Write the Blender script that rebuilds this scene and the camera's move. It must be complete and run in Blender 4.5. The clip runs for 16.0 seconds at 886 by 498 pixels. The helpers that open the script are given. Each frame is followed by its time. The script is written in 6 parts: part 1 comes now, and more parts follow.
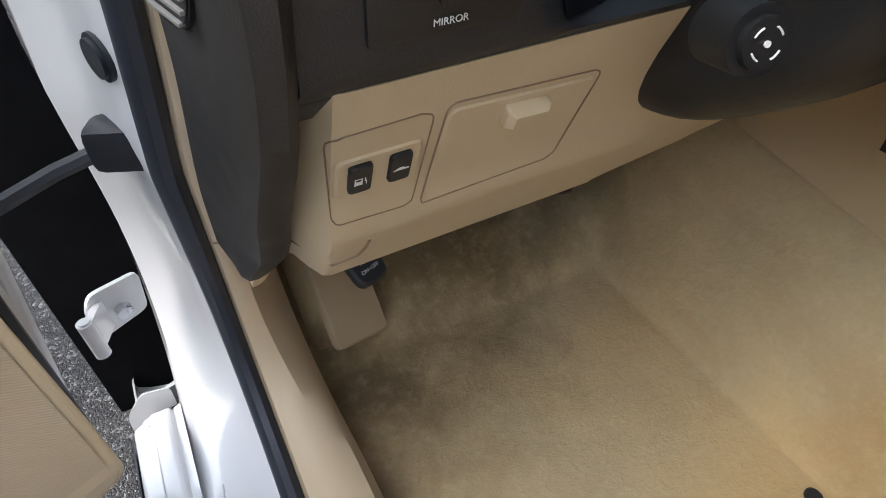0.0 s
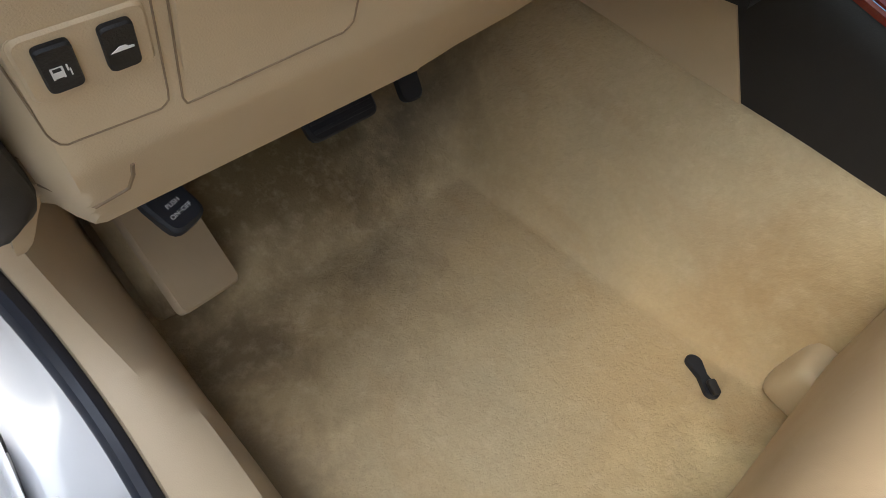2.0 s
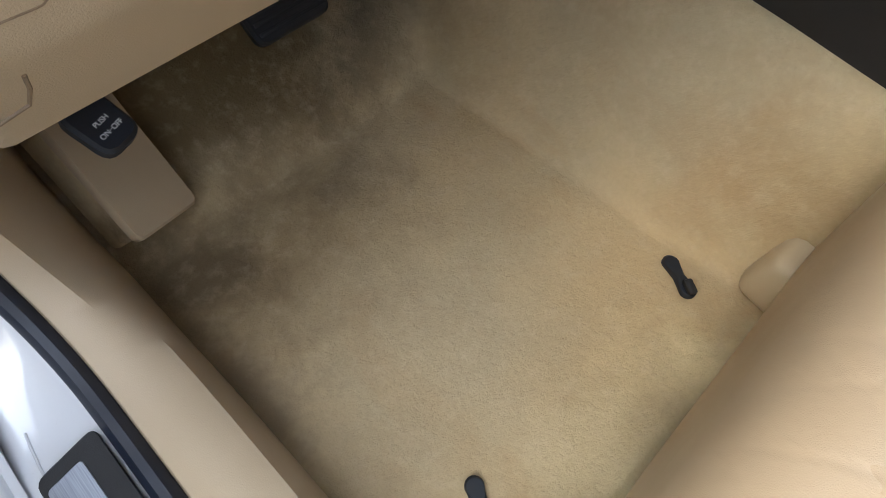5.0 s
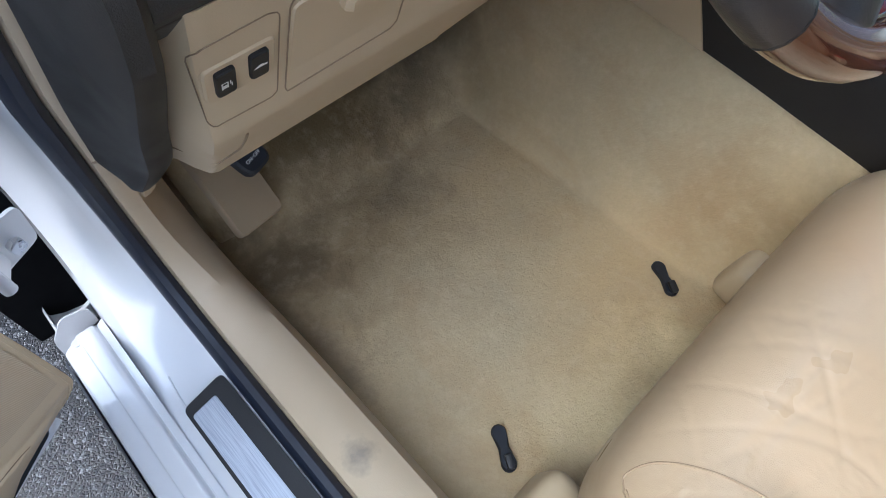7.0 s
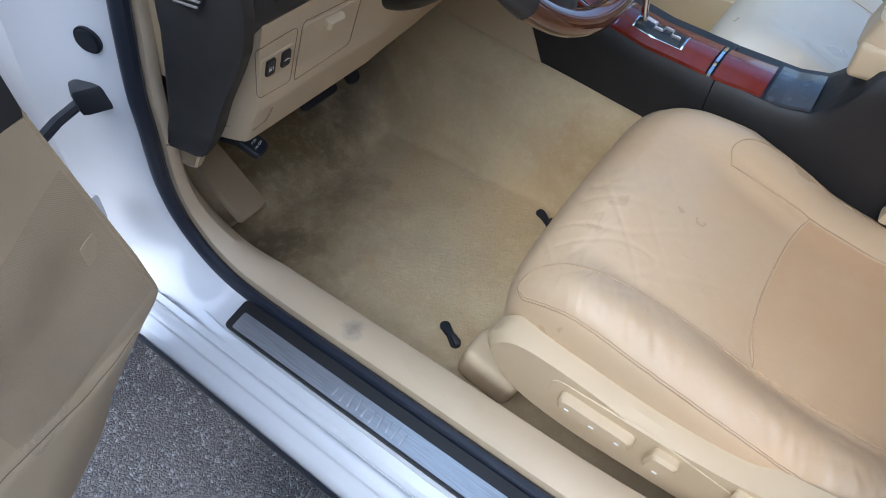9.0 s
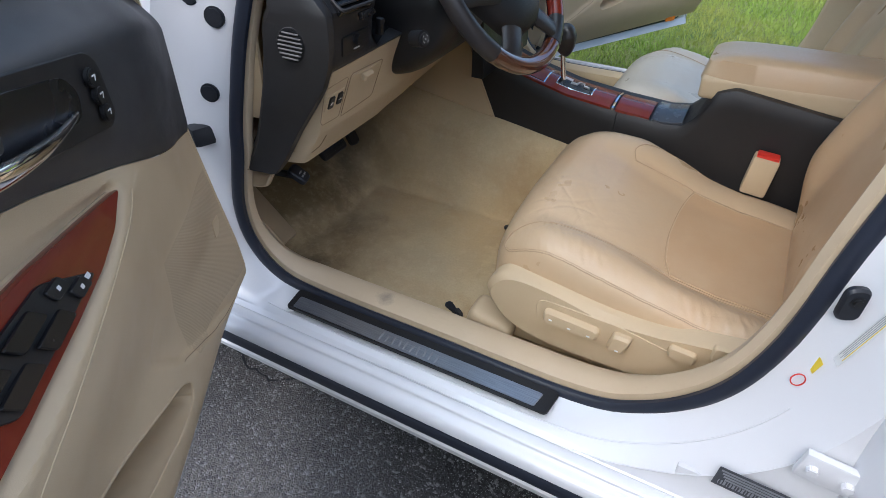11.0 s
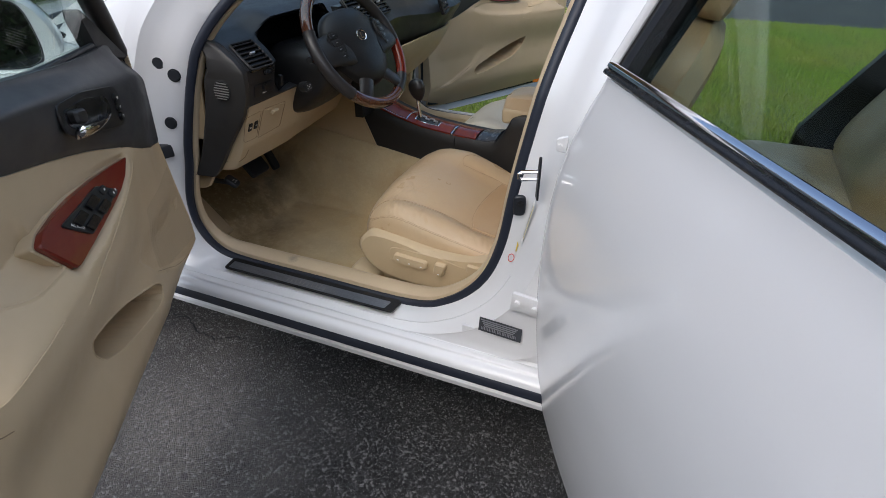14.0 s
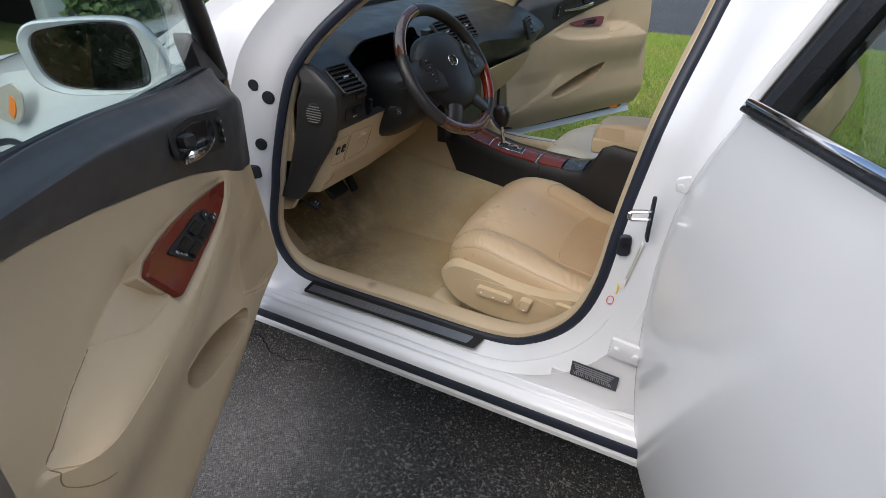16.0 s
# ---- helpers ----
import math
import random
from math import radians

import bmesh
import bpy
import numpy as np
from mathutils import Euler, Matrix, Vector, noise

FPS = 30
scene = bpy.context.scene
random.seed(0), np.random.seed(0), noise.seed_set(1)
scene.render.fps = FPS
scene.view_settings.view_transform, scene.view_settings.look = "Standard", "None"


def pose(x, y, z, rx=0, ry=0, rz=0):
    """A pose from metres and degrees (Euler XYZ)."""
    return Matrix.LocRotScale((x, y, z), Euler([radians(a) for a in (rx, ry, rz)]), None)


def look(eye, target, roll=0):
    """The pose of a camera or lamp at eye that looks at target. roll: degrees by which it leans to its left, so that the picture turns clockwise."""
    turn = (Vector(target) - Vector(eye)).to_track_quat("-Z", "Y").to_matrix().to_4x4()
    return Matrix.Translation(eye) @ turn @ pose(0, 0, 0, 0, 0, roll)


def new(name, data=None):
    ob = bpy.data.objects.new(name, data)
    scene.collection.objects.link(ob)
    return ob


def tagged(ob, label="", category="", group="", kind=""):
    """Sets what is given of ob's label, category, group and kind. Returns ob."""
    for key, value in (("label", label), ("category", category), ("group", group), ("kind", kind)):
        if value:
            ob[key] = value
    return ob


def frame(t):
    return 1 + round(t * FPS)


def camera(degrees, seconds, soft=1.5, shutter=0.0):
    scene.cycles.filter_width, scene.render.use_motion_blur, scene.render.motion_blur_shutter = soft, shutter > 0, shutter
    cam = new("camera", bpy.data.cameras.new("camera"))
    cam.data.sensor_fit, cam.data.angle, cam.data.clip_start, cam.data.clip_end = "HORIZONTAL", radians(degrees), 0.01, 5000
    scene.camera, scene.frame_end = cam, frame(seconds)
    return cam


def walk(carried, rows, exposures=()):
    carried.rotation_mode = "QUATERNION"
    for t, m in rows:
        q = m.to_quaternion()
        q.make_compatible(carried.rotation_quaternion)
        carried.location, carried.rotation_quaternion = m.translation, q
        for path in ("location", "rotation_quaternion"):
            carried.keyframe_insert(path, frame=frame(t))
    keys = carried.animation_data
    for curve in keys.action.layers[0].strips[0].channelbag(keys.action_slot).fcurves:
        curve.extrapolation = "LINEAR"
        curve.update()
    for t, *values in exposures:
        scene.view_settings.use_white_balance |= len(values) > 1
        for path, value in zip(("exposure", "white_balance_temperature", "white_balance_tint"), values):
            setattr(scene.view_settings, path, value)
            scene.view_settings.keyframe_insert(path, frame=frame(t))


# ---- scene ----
cam = camera(74.0, 16.0, 0.5)
PATH = [
    (0, (-0.723, -0.297, 0.902), (-0.038, 0.997, -0.461), -0.6),
    (0.5, (-0.686, -0.282, 0.865), (0.087, 0.914, -0.539), 0.0),
    (1, (-0.675, -0.294, 0.85), (0.151, 0.81, -0.6), 0.2),
    (1.5, (-0.672, -0.296, 0.833), (0.193, 0.734, -0.648), 0.4),
    (2, (-0.668, -0.293, 0.837), (0.224, 0.675, -0.669), 0.3),
    (2.5, (-0.66, -0.292, 0.832), (0.249, 0.633, -0.691), 0.3),
    (3, (-0.652, -0.295, 0.83), (0.261, 0.595, -0.711), 0.1),
    (3.5, (-0.655, -0.295, 0.826), (0.236, 0.552, -0.751), 0.4),
    (4, (-0.651, -0.294, 0.816), (0.187, 0.514, -0.81), 0.3),
    (4.2, (-0.644, -0.298, 0.814), (0.175, 0.494, -0.83), 0.0),
    (6.3, (-0.668, -0.269, 0.834), (0.06, 0.461, -0.88), -0.1),
    (6.5, (-0.695, -0.282, 0.855), (0.034, 0.472, -0.848), -0.5),
    (7, (-0.737, -0.335, 0.952), (0.017, 0.456, -0.723), -0.1),
    (7.5, (-0.804, -0.356, 1.012), (0.033, 0.418, -0.631), 0.7),
    (8, (-0.869, -0.442, 1.036), (0.025, 0.345, -0.57), 0.7),
    (8.5, (-0.927, -0.544, 1.073), (0.049, 0.237, -0.487), 0.9),
    (9, (-1.009, -0.552, 1.088), (0.058, 0.202, -0.427), 1.0),
    (9.2, (-1.074, -0.541, 1.098), (0.034, 0.195, -0.396), 1.6),
    (11.3, (-1.45, -0.75, 1.144), (-0.028, -0.007, -0.051), 0.0),
    (11.5, (-1.492, -0.805, 1.145), (-0.047, -0.077, -0.031), 0.1),
    (12, (-1.601, -0.9, 1.178), (-0.087, -0.237, 0.052), 0.0),
    (12.5, (-1.656, -0.916, 1.188), (-0.093, -0.324, 0.09), 0.0),
    (13, (-1.718, -0.962, 1.195), (-0.121, -0.409, 0.126), 0.0),
    (13.5, (-1.844, -1.151, 1.212), (-0.253, -0.559, 0.154), 0.3),
    (14, (-1.859, -1.151, 1.269), (-0.291, -0.473, 0.229), -0.0),
    (14.5, (-1.846, -1.074, 1.266), (-0.295, -0.332, 0.246), -0.2),
    (15, (-1.841, -1.039, 1.273), (-0.303, -0.247, 0.269), -0.3),
    (15.5, (-1.843, -1.033, 1.273), (-0.316, -0.206, 0.279), -0.3),
    (16, (-1.836, -1.035, 1.27), (-0.315, -0.191, 0.283), -0.2),
]
EXPOSURES = [(0.0, 1.55, 6250, 7), (1.0, 1.55, 6350, 7), (4.0, 1.55, 6150, 7), (6.5, 1.48, 5600, 7), (7.5, 1.42, 5250, 7), (9.0, 1.18, 5300, 8), (11.5, 0.90, 5850, 9), (13.0, 0.65, 6150, 9), (14.0, 0.50, 6250, 9), (16.0, 0.62, 6350, 9)]
walk(cam, [(t, look(eye, target, roll)) for t, eye, target, roll in PATH], EXPOSURES)

# ---- world and sun ----
world = bpy.data.worlds.new("world")
scene.world = world
world.use_nodes = True
wn = world.node_tree
sky = wn.nodes.new("ShaderNodeTexSky")
sky.sky_type = "NISHITA"
sky.sun_disc = False
sky.sun_elevation = radians(50)
sky.sun_rotation = radians(272)
sky.dust_density = 3.0
sky.air_density = 1.0
wn.links.new(sky.outputs[0], wn.nodes["Background"].inputs[0])
wn.nodes["Background"].inputs[1].default_value = 0.15
sun = new("sun", bpy.data.lights.new("sun", "SUN"))
sun.data.energy = 1.5
sun.data.angle = radians(125)
sun.data.color = (1.0, 0.98, 0.95)
sun.matrix_world = look((-2.9, 0.3, 4.4), (0, 0, 0))


# ---- materials ----
class Mat:
    """A node material with short helpers for its texture nodes."""

    def __init__(self, name, color, rough=0.5, metal=0.0, coat=0.0, spec=0.5):
        self.m = bpy.data.materials.new(name)
        self.m.use_nodes = True
        self.t = self.m.node_tree
        self.b = self.t.nodes["Principled BSDF"]
        self.b.inputs["Base Color"].default_value = (*color, 1)
        self.b.inputs["Roughness"].default_value = rough
        self.b.inputs["Metallic"].default_value = metal
        self.b.inputs["Coat Weight"].default_value = coat
        self.b.inputs["Coat Roughness"].default_value = 0.04
        self.b.inputs["Specular IOR Level"].default_value = spec
        self.color = self.t.nodes.new("ShaderNodeRGB").outputs[0]
        self.color.default_value = (*color, 1)
        self.where = self.t.nodes.new("ShaderNodeTexCoord").outputs["Object"]
        self.height = None

    def node(self, kind, **inputs):
        n = self.t.nodes.new(kind)
        for key, value in inputs.items():
            self.put(n.inputs[key.replace("_", " ")], value)
        return n

    def put(self, socket, value):
        if isinstance(value, bpy.types.NodeSocket):
            self.t.links.new(value, socket)
        else:
            socket.default_value = value

    def noise(self, scale, detail=4.0, rough=0.55, stretch=None, distortion=0.0):
        n = self.node("ShaderNodeTexNoise", Scale=scale, Detail=detail, Roughness=rough, Distortion=distortion)
        if stretch:
            mp = self.node("ShaderNodeMapping", Scale=stretch)
            self.t.links.new(self.where, mp.inputs[0])
            self.t.links.new(mp.outputs[0], n.inputs["Vector"])
        else:
            self.t.links.new(self.where, n.inputs["Vector"])
        return n.outputs["Fac"]

    def voronoi(self, scale, feature="F1", out="Distance"):
        n = self.node("ShaderNodeTexVoronoi", Scale=scale)
        n.feature = feature
        self.t.links.new(self.where, n.inputs["Vector"])
        return n.outputs[out]

    def ramp(self, fac, low, high, a=0.0, b=1.0):
        n = self.node("ShaderNodeMapRange", From_Min=low, From_Max=high, To_Min=a, To_Max=b)
        self.t.links.new(fac, n.inputs["Value"])
        return n.outputs[0]

    def math(self, op, a, b):
        n = self.t.nodes.new("ShaderNodeMath")
        n.operation = op
        self.put(n.inputs[0], a)
        self.put(n.inputs[1], b)
        return n.outputs[0]

    def blob(self, centre, radius, soft, wobble=None):
        """1 near a place, falling to 0 at the radius, with an uneven rim."""
        d = self.t.nodes.new("ShaderNodeVectorMath")
        d.operation = "DISTANCE"
        self.t.links.new(self.where, d.inputs[0])
        d.inputs[1].default_value = centre
        dist = d.outputs["Value"]
        if wobble is not None:
            dist = self.math("ADD", dist, wobble)
        return self.ramp(dist, radius, radius - soft)

    def mix(self, fac, color, mode="MIX"):
        n = self.t.nodes.new("ShaderNodeMix")
        n.data_type, n.blend_type = "RGBA", mode
        self.put(n.inputs["Factor"], fac)
        self.t.links.new(self.color, n.inputs["A"])
        self.put(n.inputs["B"], color if isinstance(color, bpy.types.NodeSocket) else (*color, 1))
        self.color = n.outputs["Result"]
        return self

    def add_height(self, fac, amount):
        h = self.math("MULTIPLY", fac, amount)
        self.height = h if self.height is None else self.math("ADD", self.height, h)
        return self

    def rough(self, fac, low, high):
        self.put(self.b.inputs["Roughness"], self.ramp(fac, 0.3, 0.7, low, high))
        return self

    def done(self, distance=0.002):
        self.t.links.new(self.color, self.b.inputs["Base Color"])
        if self.height is not None:
            bump = self.node("ShaderNodeBump", Strength=1.0, Distance=distance)
            self.t.links.new(self.height, bump.inputs["Height"])
            self.t.links.new(bump.outputs[0], self.b.inputs["Normal"])
        return self.m


def plastic(name, color, dark, rough=0.55, grain=900.0, relief=0.25):
    m = Mat(name, color, rough)
    m.mix(m.ramp(m.noise(6.0, 5.0), 0.35, 0.75), dark)
    m.mix(m.ramp(m.noise(60.0, 3.0), 0.55, 0.8, 0.0, 0.35), dark)
    m.add_height(m.noise(grain, 2.0), relief).add_height(m.noise(35.0), 0.15)
    m.rough(m.noise(20.0), rough - 0.06, rough + 0.08)
    return m.done(0.001)


def paint(name, color):
    m = Mat(name, color, 0.28, 0.0, 1.0)
    m.mix(m.ramp(m.noise(2.0, 4.0), 0.0, 1.0, 0.0, 0.12), tuple(c * 0.9 for c in color))
    m.mix(m.ramp(m.noise(260.0, 2.0), 0.70, 0.76, 0.0, 0.10), (0.42, 0.40, 0.36))
    m.put(m.b.inputs["Coat Roughness"], 0.02)
    m.add_height(m.noise(700.0, 1.0), 0.02)
    return m.done(0.0008)


def simple(name, color, rough=0.5, metal=0.0, coat=0.0, wear=0.0, scale=30.0):
    m = Mat(name, color, rough, metal, coat)
    m.mix(m.ramp(m.noise(scale, 5.0), 0.45, 0.8, 0.0, 0.5), tuple(min(1, c * 1.4 + wear) for c in color))
    m.add_height(m.noise(500.0, 2.0), 0.1)
    m.rough(m.noise(25.0), rough * 0.85, min(1.0, rough * 1.2))
    return m.done(0.001)


WHITE = paint("pearl_white_paint", (0.685, 0.690, 0.705))
BEIGE = plastic("beige_plastic", (0.545, 0.425, 0.270), (0.50, 0.385, 0.238))
m = Mat("beige_sill_trim", (0.53, 0.42, 0.285), 0.5)
m.mix(m.ramp(m.noise(6.0, 5.0), 0.35, 0.75), (0.48, 0.375, 0.245))
m.mix(m.math("MULTIPLY", m.blob((-0.696, -0.168, 0.349), 0.022, 0.02, m.ramp(m.noise(90.0, 4.0), 0.2, 0.8, -0.01, 0.01)), 0.7), (0.20, 0.17, 0.14))
m.mix(m.ramp(m.noise(30.0, 5.0, 0.7, (1, 0.3, 1)), 0.6, 0.75, 0.0, 0.25), (0.36, 0.28, 0.19))
m.add_height(m.noise(900.0, 2.0), 0.2)
m.rough(m.noise(20.0), 0.42, 0.6)
TRIM = m.done(0.001)
m = Mat("ribbed_mesh", (0.50, 0.39, 0.25), 0.6)
rib = m.node("ShaderNodeTexWave", Scale=150.0, Distortion=0.0)
spin = m.node("ShaderNodeMapping", Rotation=(0.0, 0.0, 0.9), Scale=(1.0, 1.0, 0.0))
m.t.links.new(m.where, spin.inputs[0])
m.t.links.new(spin.outputs[0], rib.inputs["Vector"])
m.mix(m.ramp(rib.outputs["Fac"], 0.2, 0.7, 0.22, 0.0), (0.30, 0.22, 0.14))
m.mix(m.ramp(m.noise(6.0, 5.0), 0.4, 0.75, 0.0, 0.6), (0.45, 0.35, 0.22))
m.add_height(rib.outputs["Fac"], 0.2)
MESH = m.done(0.001)
BEIGE_DARK = plastic("beige_gap", (0.24, 0.17, 0.10), (0.19, 0.13, 0.08))
GREY = plastic("dark_grey_plastic", (0.015, 0.0138, 0.0142), (0.011, 0.0105, 0.011), 0.5)
BLACK = plastic("black_plastic", (0.008, 0.008, 0.009), (0.011, 0.011, 0.012), 0.42)
DASH = plastic("soft_dash_skin", (0.016, 0.017, 0.020), (0.012, 0.013, 0.015), 0.45)
# dash skin made lighter for the sky light on the upper door panels
DOOR_TOP_LIT = plastic("lit_door_skin", (0.042, 0.043, 0.047), (0.034, 0.035, 0.038), 0.45)
CAP_GREY = plastic("brown_grey_plastic", (0.023, 0.0215, 0.021), (0.018, 0.017, 0.0165), 0.5)
BLACK_GLOSS = plastic("gloss_black_plastic", (0.008, 0.008, 0.009), (0.012, 0.012, 0.013), 0.22)
# tray plastic lightened towards blue for the sky it reflects
TRAY = simple("satin_grey_plastic", (0.045, 0.05, 0.06), 0.25)
RUBBER = simple("black_rubber", (0.010, 0.012, 0.017), 0.5)
# near-black with hardly any gloss, standing for deep shade in gaps and hollows
m = Mat("shade_black", (0.004, 0.004, 0.005), 0.8, spec=0.1)
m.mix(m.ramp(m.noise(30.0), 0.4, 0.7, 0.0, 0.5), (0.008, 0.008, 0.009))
SHADE_BLACK = m.done()
SEALING = simple("seal_rubber", (0.016, 0.020, 0.032), 0.38)
m = Mat("chrome", (0.80, 0.80, 0.82), 0.07, 1.0)
m.rough(m.noise(20.0), 0.05, 0.10)
CHROME = m.done()
SILVER = simple("silver_plastic", (0.42, 0.43, 0.46), 0.32, 0.7)
CREAM = simple("white_marking", (0.75, 0.75, 0.73), 0.6)
YELLOW = simple("yellow_sticker", (0.75, 0.55, 0.04), 0.5)
RED = simple("red_plastic", (0.62, 0.035, 0.02), 0.35)
LENS = simple("lamp_lens", (0.46, 0.43, 0.38), 0.15, 0.0, 1.0)
ORANGE = simple("amber_reflector", (0.85, 0.22, 0.03), 0.2)
LABEL = simple("grey_label", (0.055, 0.06, 0.07), 0.45)
STEEL = simple("zinc_steel", (0.55, 0.56, 0.58), 0.3, 1.0)


def leather(name, color, worn):
    m = Mat(name, color, 0.42)
    m.mix(m.ramp(m.noise(5.0, 6.0, 0.6), 0.42, 0.7), worn)
    m.mix(m.ramp(m.noise(25.0, 6.0, 0.65), 0.3, 0.9, 0.0, 0.16), tuple(c * 0.75 for c in color))
    fine = m.voronoi(800.0, "DISTANCE_TO_EDGE")
    m.add_height(m.ramp(fine, 0.0, 0.3), 0.035).add_height(m.noise(14.0), 1.0).add_height(m.noise(70.0, 4.0, 0.6, (1.0, 0.45, 1.0), 0.8), 0.25)
    m.rough(m.noise(9.0), 0.26, 0.42)
    return m.done(0.0014)


LEATHER = leather("beige_leather", (0.50, 0.37, 0.23), (0.50, 0.345, 0.20))
LEATHER_TAN = leather("tan_worn_leather", (0.46, 0.305, 0.17), (0.49, 0.345, 0.205))
# lit copy of the beige leather, for the passenger cushion by its open door
LEATHER_LIT = leather("lit_leather", (0.58, 0.52, 0.43), (0.55, 0.47, 0.37))
LEATHER_BLACK = leather("black_leather", (0.02, 0.018, 0.018), (0.03, 0.026, 0.025))
THREAD = simple("tan_thread", (0.37, 0.265, 0.16), 0.7)

m = Mat("burr_wood", (0.150, 0.014, 0.008), 0.24, 0.0, 0.35, 0.4)
m.mix(m.ramp(m.noise(7.0, 6.0, 0.6, (1, 4, 1), 1.5), 0.35, 0.65), (0.17, 0.022, 0.010))
m.mix(m.ramp(m.noise(34.0, 3.0, 0.6, (1, 6, 1), 0.8), 0.55, 0.72, 0.0, 0.22), (0.060, 0.008, 0.005))
WOOD = m.done()
m = Mat("dark_walnut", (0.055, 0.016, 0.008), 0.14, 0.0, 1.0, 0.5)
m.mix(m.ramp(m.noise(9.0, 6.0, 0.6, (1, 4, 1), 1.5), 0.4, 0.65), (0.10, 0.032, 0.014))
m.mix(m.ramp(m.noise(40.0, 3.0, 0.6, (1, 6, 1), 0.8), 0.55, 0.72, 0.0, 0.5), (0.03, 0.010, 0.006))
WALNUT = m.done()

m = Mat("brushed_metal", (0.40, 0.43, 0.48), 0.34, 0.85)
m.mix(m.ramp(m.noise(40.0, 4.0, 0.5, (30, 0.6, 30)), 0.4, 0.7), (0.29, 0.31, 0.35))
m.add_height(m.noise(60.0, 3.0, 0.5, (30, 0.4, 30)), 0.08)
BRUSHED = m.done(0.0006)

m = Mat("beige_carpet", (0.54, 0.418, 0.238), 0.92, spec=0.2)
wob = m.ramp(m.noise(6.0, 6.0, 0.65), 0.2, 0.8, -0.10, 0.10)
m.mix(m.ramp(m.noise(5.5, 6.0, 0.65), 0.42, 0.62, 0.0, 0.55), (0.39, 0.318, 0.20))
m.mix(m.ramp(m.noise(8.0, 6.0, 0.65, (1.0, 0.6, 1.0), 0.6), 0.50, 0.68, 0.0, 0.75), (0.44, 0.31, 0.16))
# stains, mixed with painted shade and light
for centre, radius, soft, amount, tint in (
    ((-0.44, -0.12, 0.24), 0.22, 0.20, 0.55, (0.43, 0.365, 0.245)),
    ((-0.14, -0.12, 0.40), 0.22, 0.20, 0.50, (0.45, 0.385, 0.26)),
    ((-0.28, -0.25, 0.24), 0.19, 0.17, 0.6, (0.54, 0.38, 0.19)),
    ((-0.14, -0.22, 0.34), 0.10, 0.09, 0.45, (0.42, 0.28, 0.14)),
    ((-0.30, 0.08, 0.24), 0.16, 0.14, 0.45, (0.50, 0.37, 0.20)),
    # dark stains, deepened with the shade under the dash and along the sill
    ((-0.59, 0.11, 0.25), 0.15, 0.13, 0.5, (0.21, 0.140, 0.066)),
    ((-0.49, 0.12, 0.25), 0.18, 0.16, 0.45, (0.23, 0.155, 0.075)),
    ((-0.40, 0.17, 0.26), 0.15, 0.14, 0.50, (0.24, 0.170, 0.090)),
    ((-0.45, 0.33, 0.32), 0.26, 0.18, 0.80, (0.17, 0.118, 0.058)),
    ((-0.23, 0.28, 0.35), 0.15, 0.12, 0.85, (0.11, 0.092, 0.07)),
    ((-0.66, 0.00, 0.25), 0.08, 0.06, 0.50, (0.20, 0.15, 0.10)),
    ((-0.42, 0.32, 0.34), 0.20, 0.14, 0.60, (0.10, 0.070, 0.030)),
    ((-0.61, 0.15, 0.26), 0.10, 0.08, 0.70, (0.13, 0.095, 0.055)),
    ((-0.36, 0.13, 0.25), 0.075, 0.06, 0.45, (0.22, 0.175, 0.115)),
    ((-0.17, 0.17, 0.30), 0.12, 0.10, 0.55, (0.36, 0.275, 0.14)),
    ((-0.13, -0.29, 0.36), 0.10, 0.09, 0.35, (0.38, 0.26, 0.12)),
    # brighter carpet in front of the seat: light painted into the colour
    ((-0.30, -0.31, 0.24), 0.10, 0.09, 0.85, (0.76, 0.60, 0.34)),
    ((-0.46, -0.33, 0.24), 0.10, 0.08, 0.65, (0.62, 0.50, 0.30)),
):
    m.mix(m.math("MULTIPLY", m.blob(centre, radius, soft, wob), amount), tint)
tuft = m.noise(170.0, 5.0, 0.7)
m.mix(m.ramp(tuft, 0.30, 0.70, 0.0, 0.16), (0.24, 0.18, 0.11))
m.mix(m.ramp(m.noise(45.0, 5.0, 0.7), 0.5, 0.75, 0.0, 0.28), (0.60, 0.48, 0.32))
m.add_height(tuft, 0.34).add_height(m.noise(45.0, 5.0, 0.7), 0.6)
CARPET = m.done(0.004)

m = Mat("asphalt", (0.014, 0.014, 0.016), 0.7)
cell = m.node("ShaderNodeSeparateColor")
m.t.links.new(m.voronoi(165.0, "F1", "Color"), cell.inputs[0])
m.mix(m.ramp(m.noise(1.6, 6.0, 0.6), 0.48, 0.66, 0.0, 0.8), (0.062, 0.058, 0.054))
m.mix(m.math("MULTIPLY", m.blob((-1.06, 0.0, 0), 0.46, 0.36, m.ramp(m.noise(5.0, 5.0), 0.2, 0.8, -0.14, 0.14)), 0.85), (0.185, 0.172, 0.160))
m.mix(m.ramp(cell.outputs[0], 0.45, 1.0, 0.0, 0.85), (0.060, 0.060, 0.064))
m.mix(m.ramp(cell.outputs[1], 0.86, 0.90, 0.0, 0.6), (0.30, 0.30, 0.30))
m.mix(m.ramp(m.noise(330.0, 2.0), 0.64, 0.67), (0.74, 0.74, 0.73))
m.mix(m.ramp(m.voronoi(165.0, "DISTANCE_TO_EDGE"), 0.0, 0.12, 0.35, 0.0), (0.014, 0.014, 0.016))
m.add_height(m.ramp(m.voronoi(165.0, "DISTANCE_TO_EDGE"), 0.0, 0.3), 0.55).add_height(m.noise(90.0, 6.0, 0.65), 1.0)
m.rough(m.noise(150.0, 4.0), 0.42, 0.88)
ASPHALT = m.done(0.006)

m = Mat("lawn_soil", (0.10, 0.15, 0.03), 0.95)
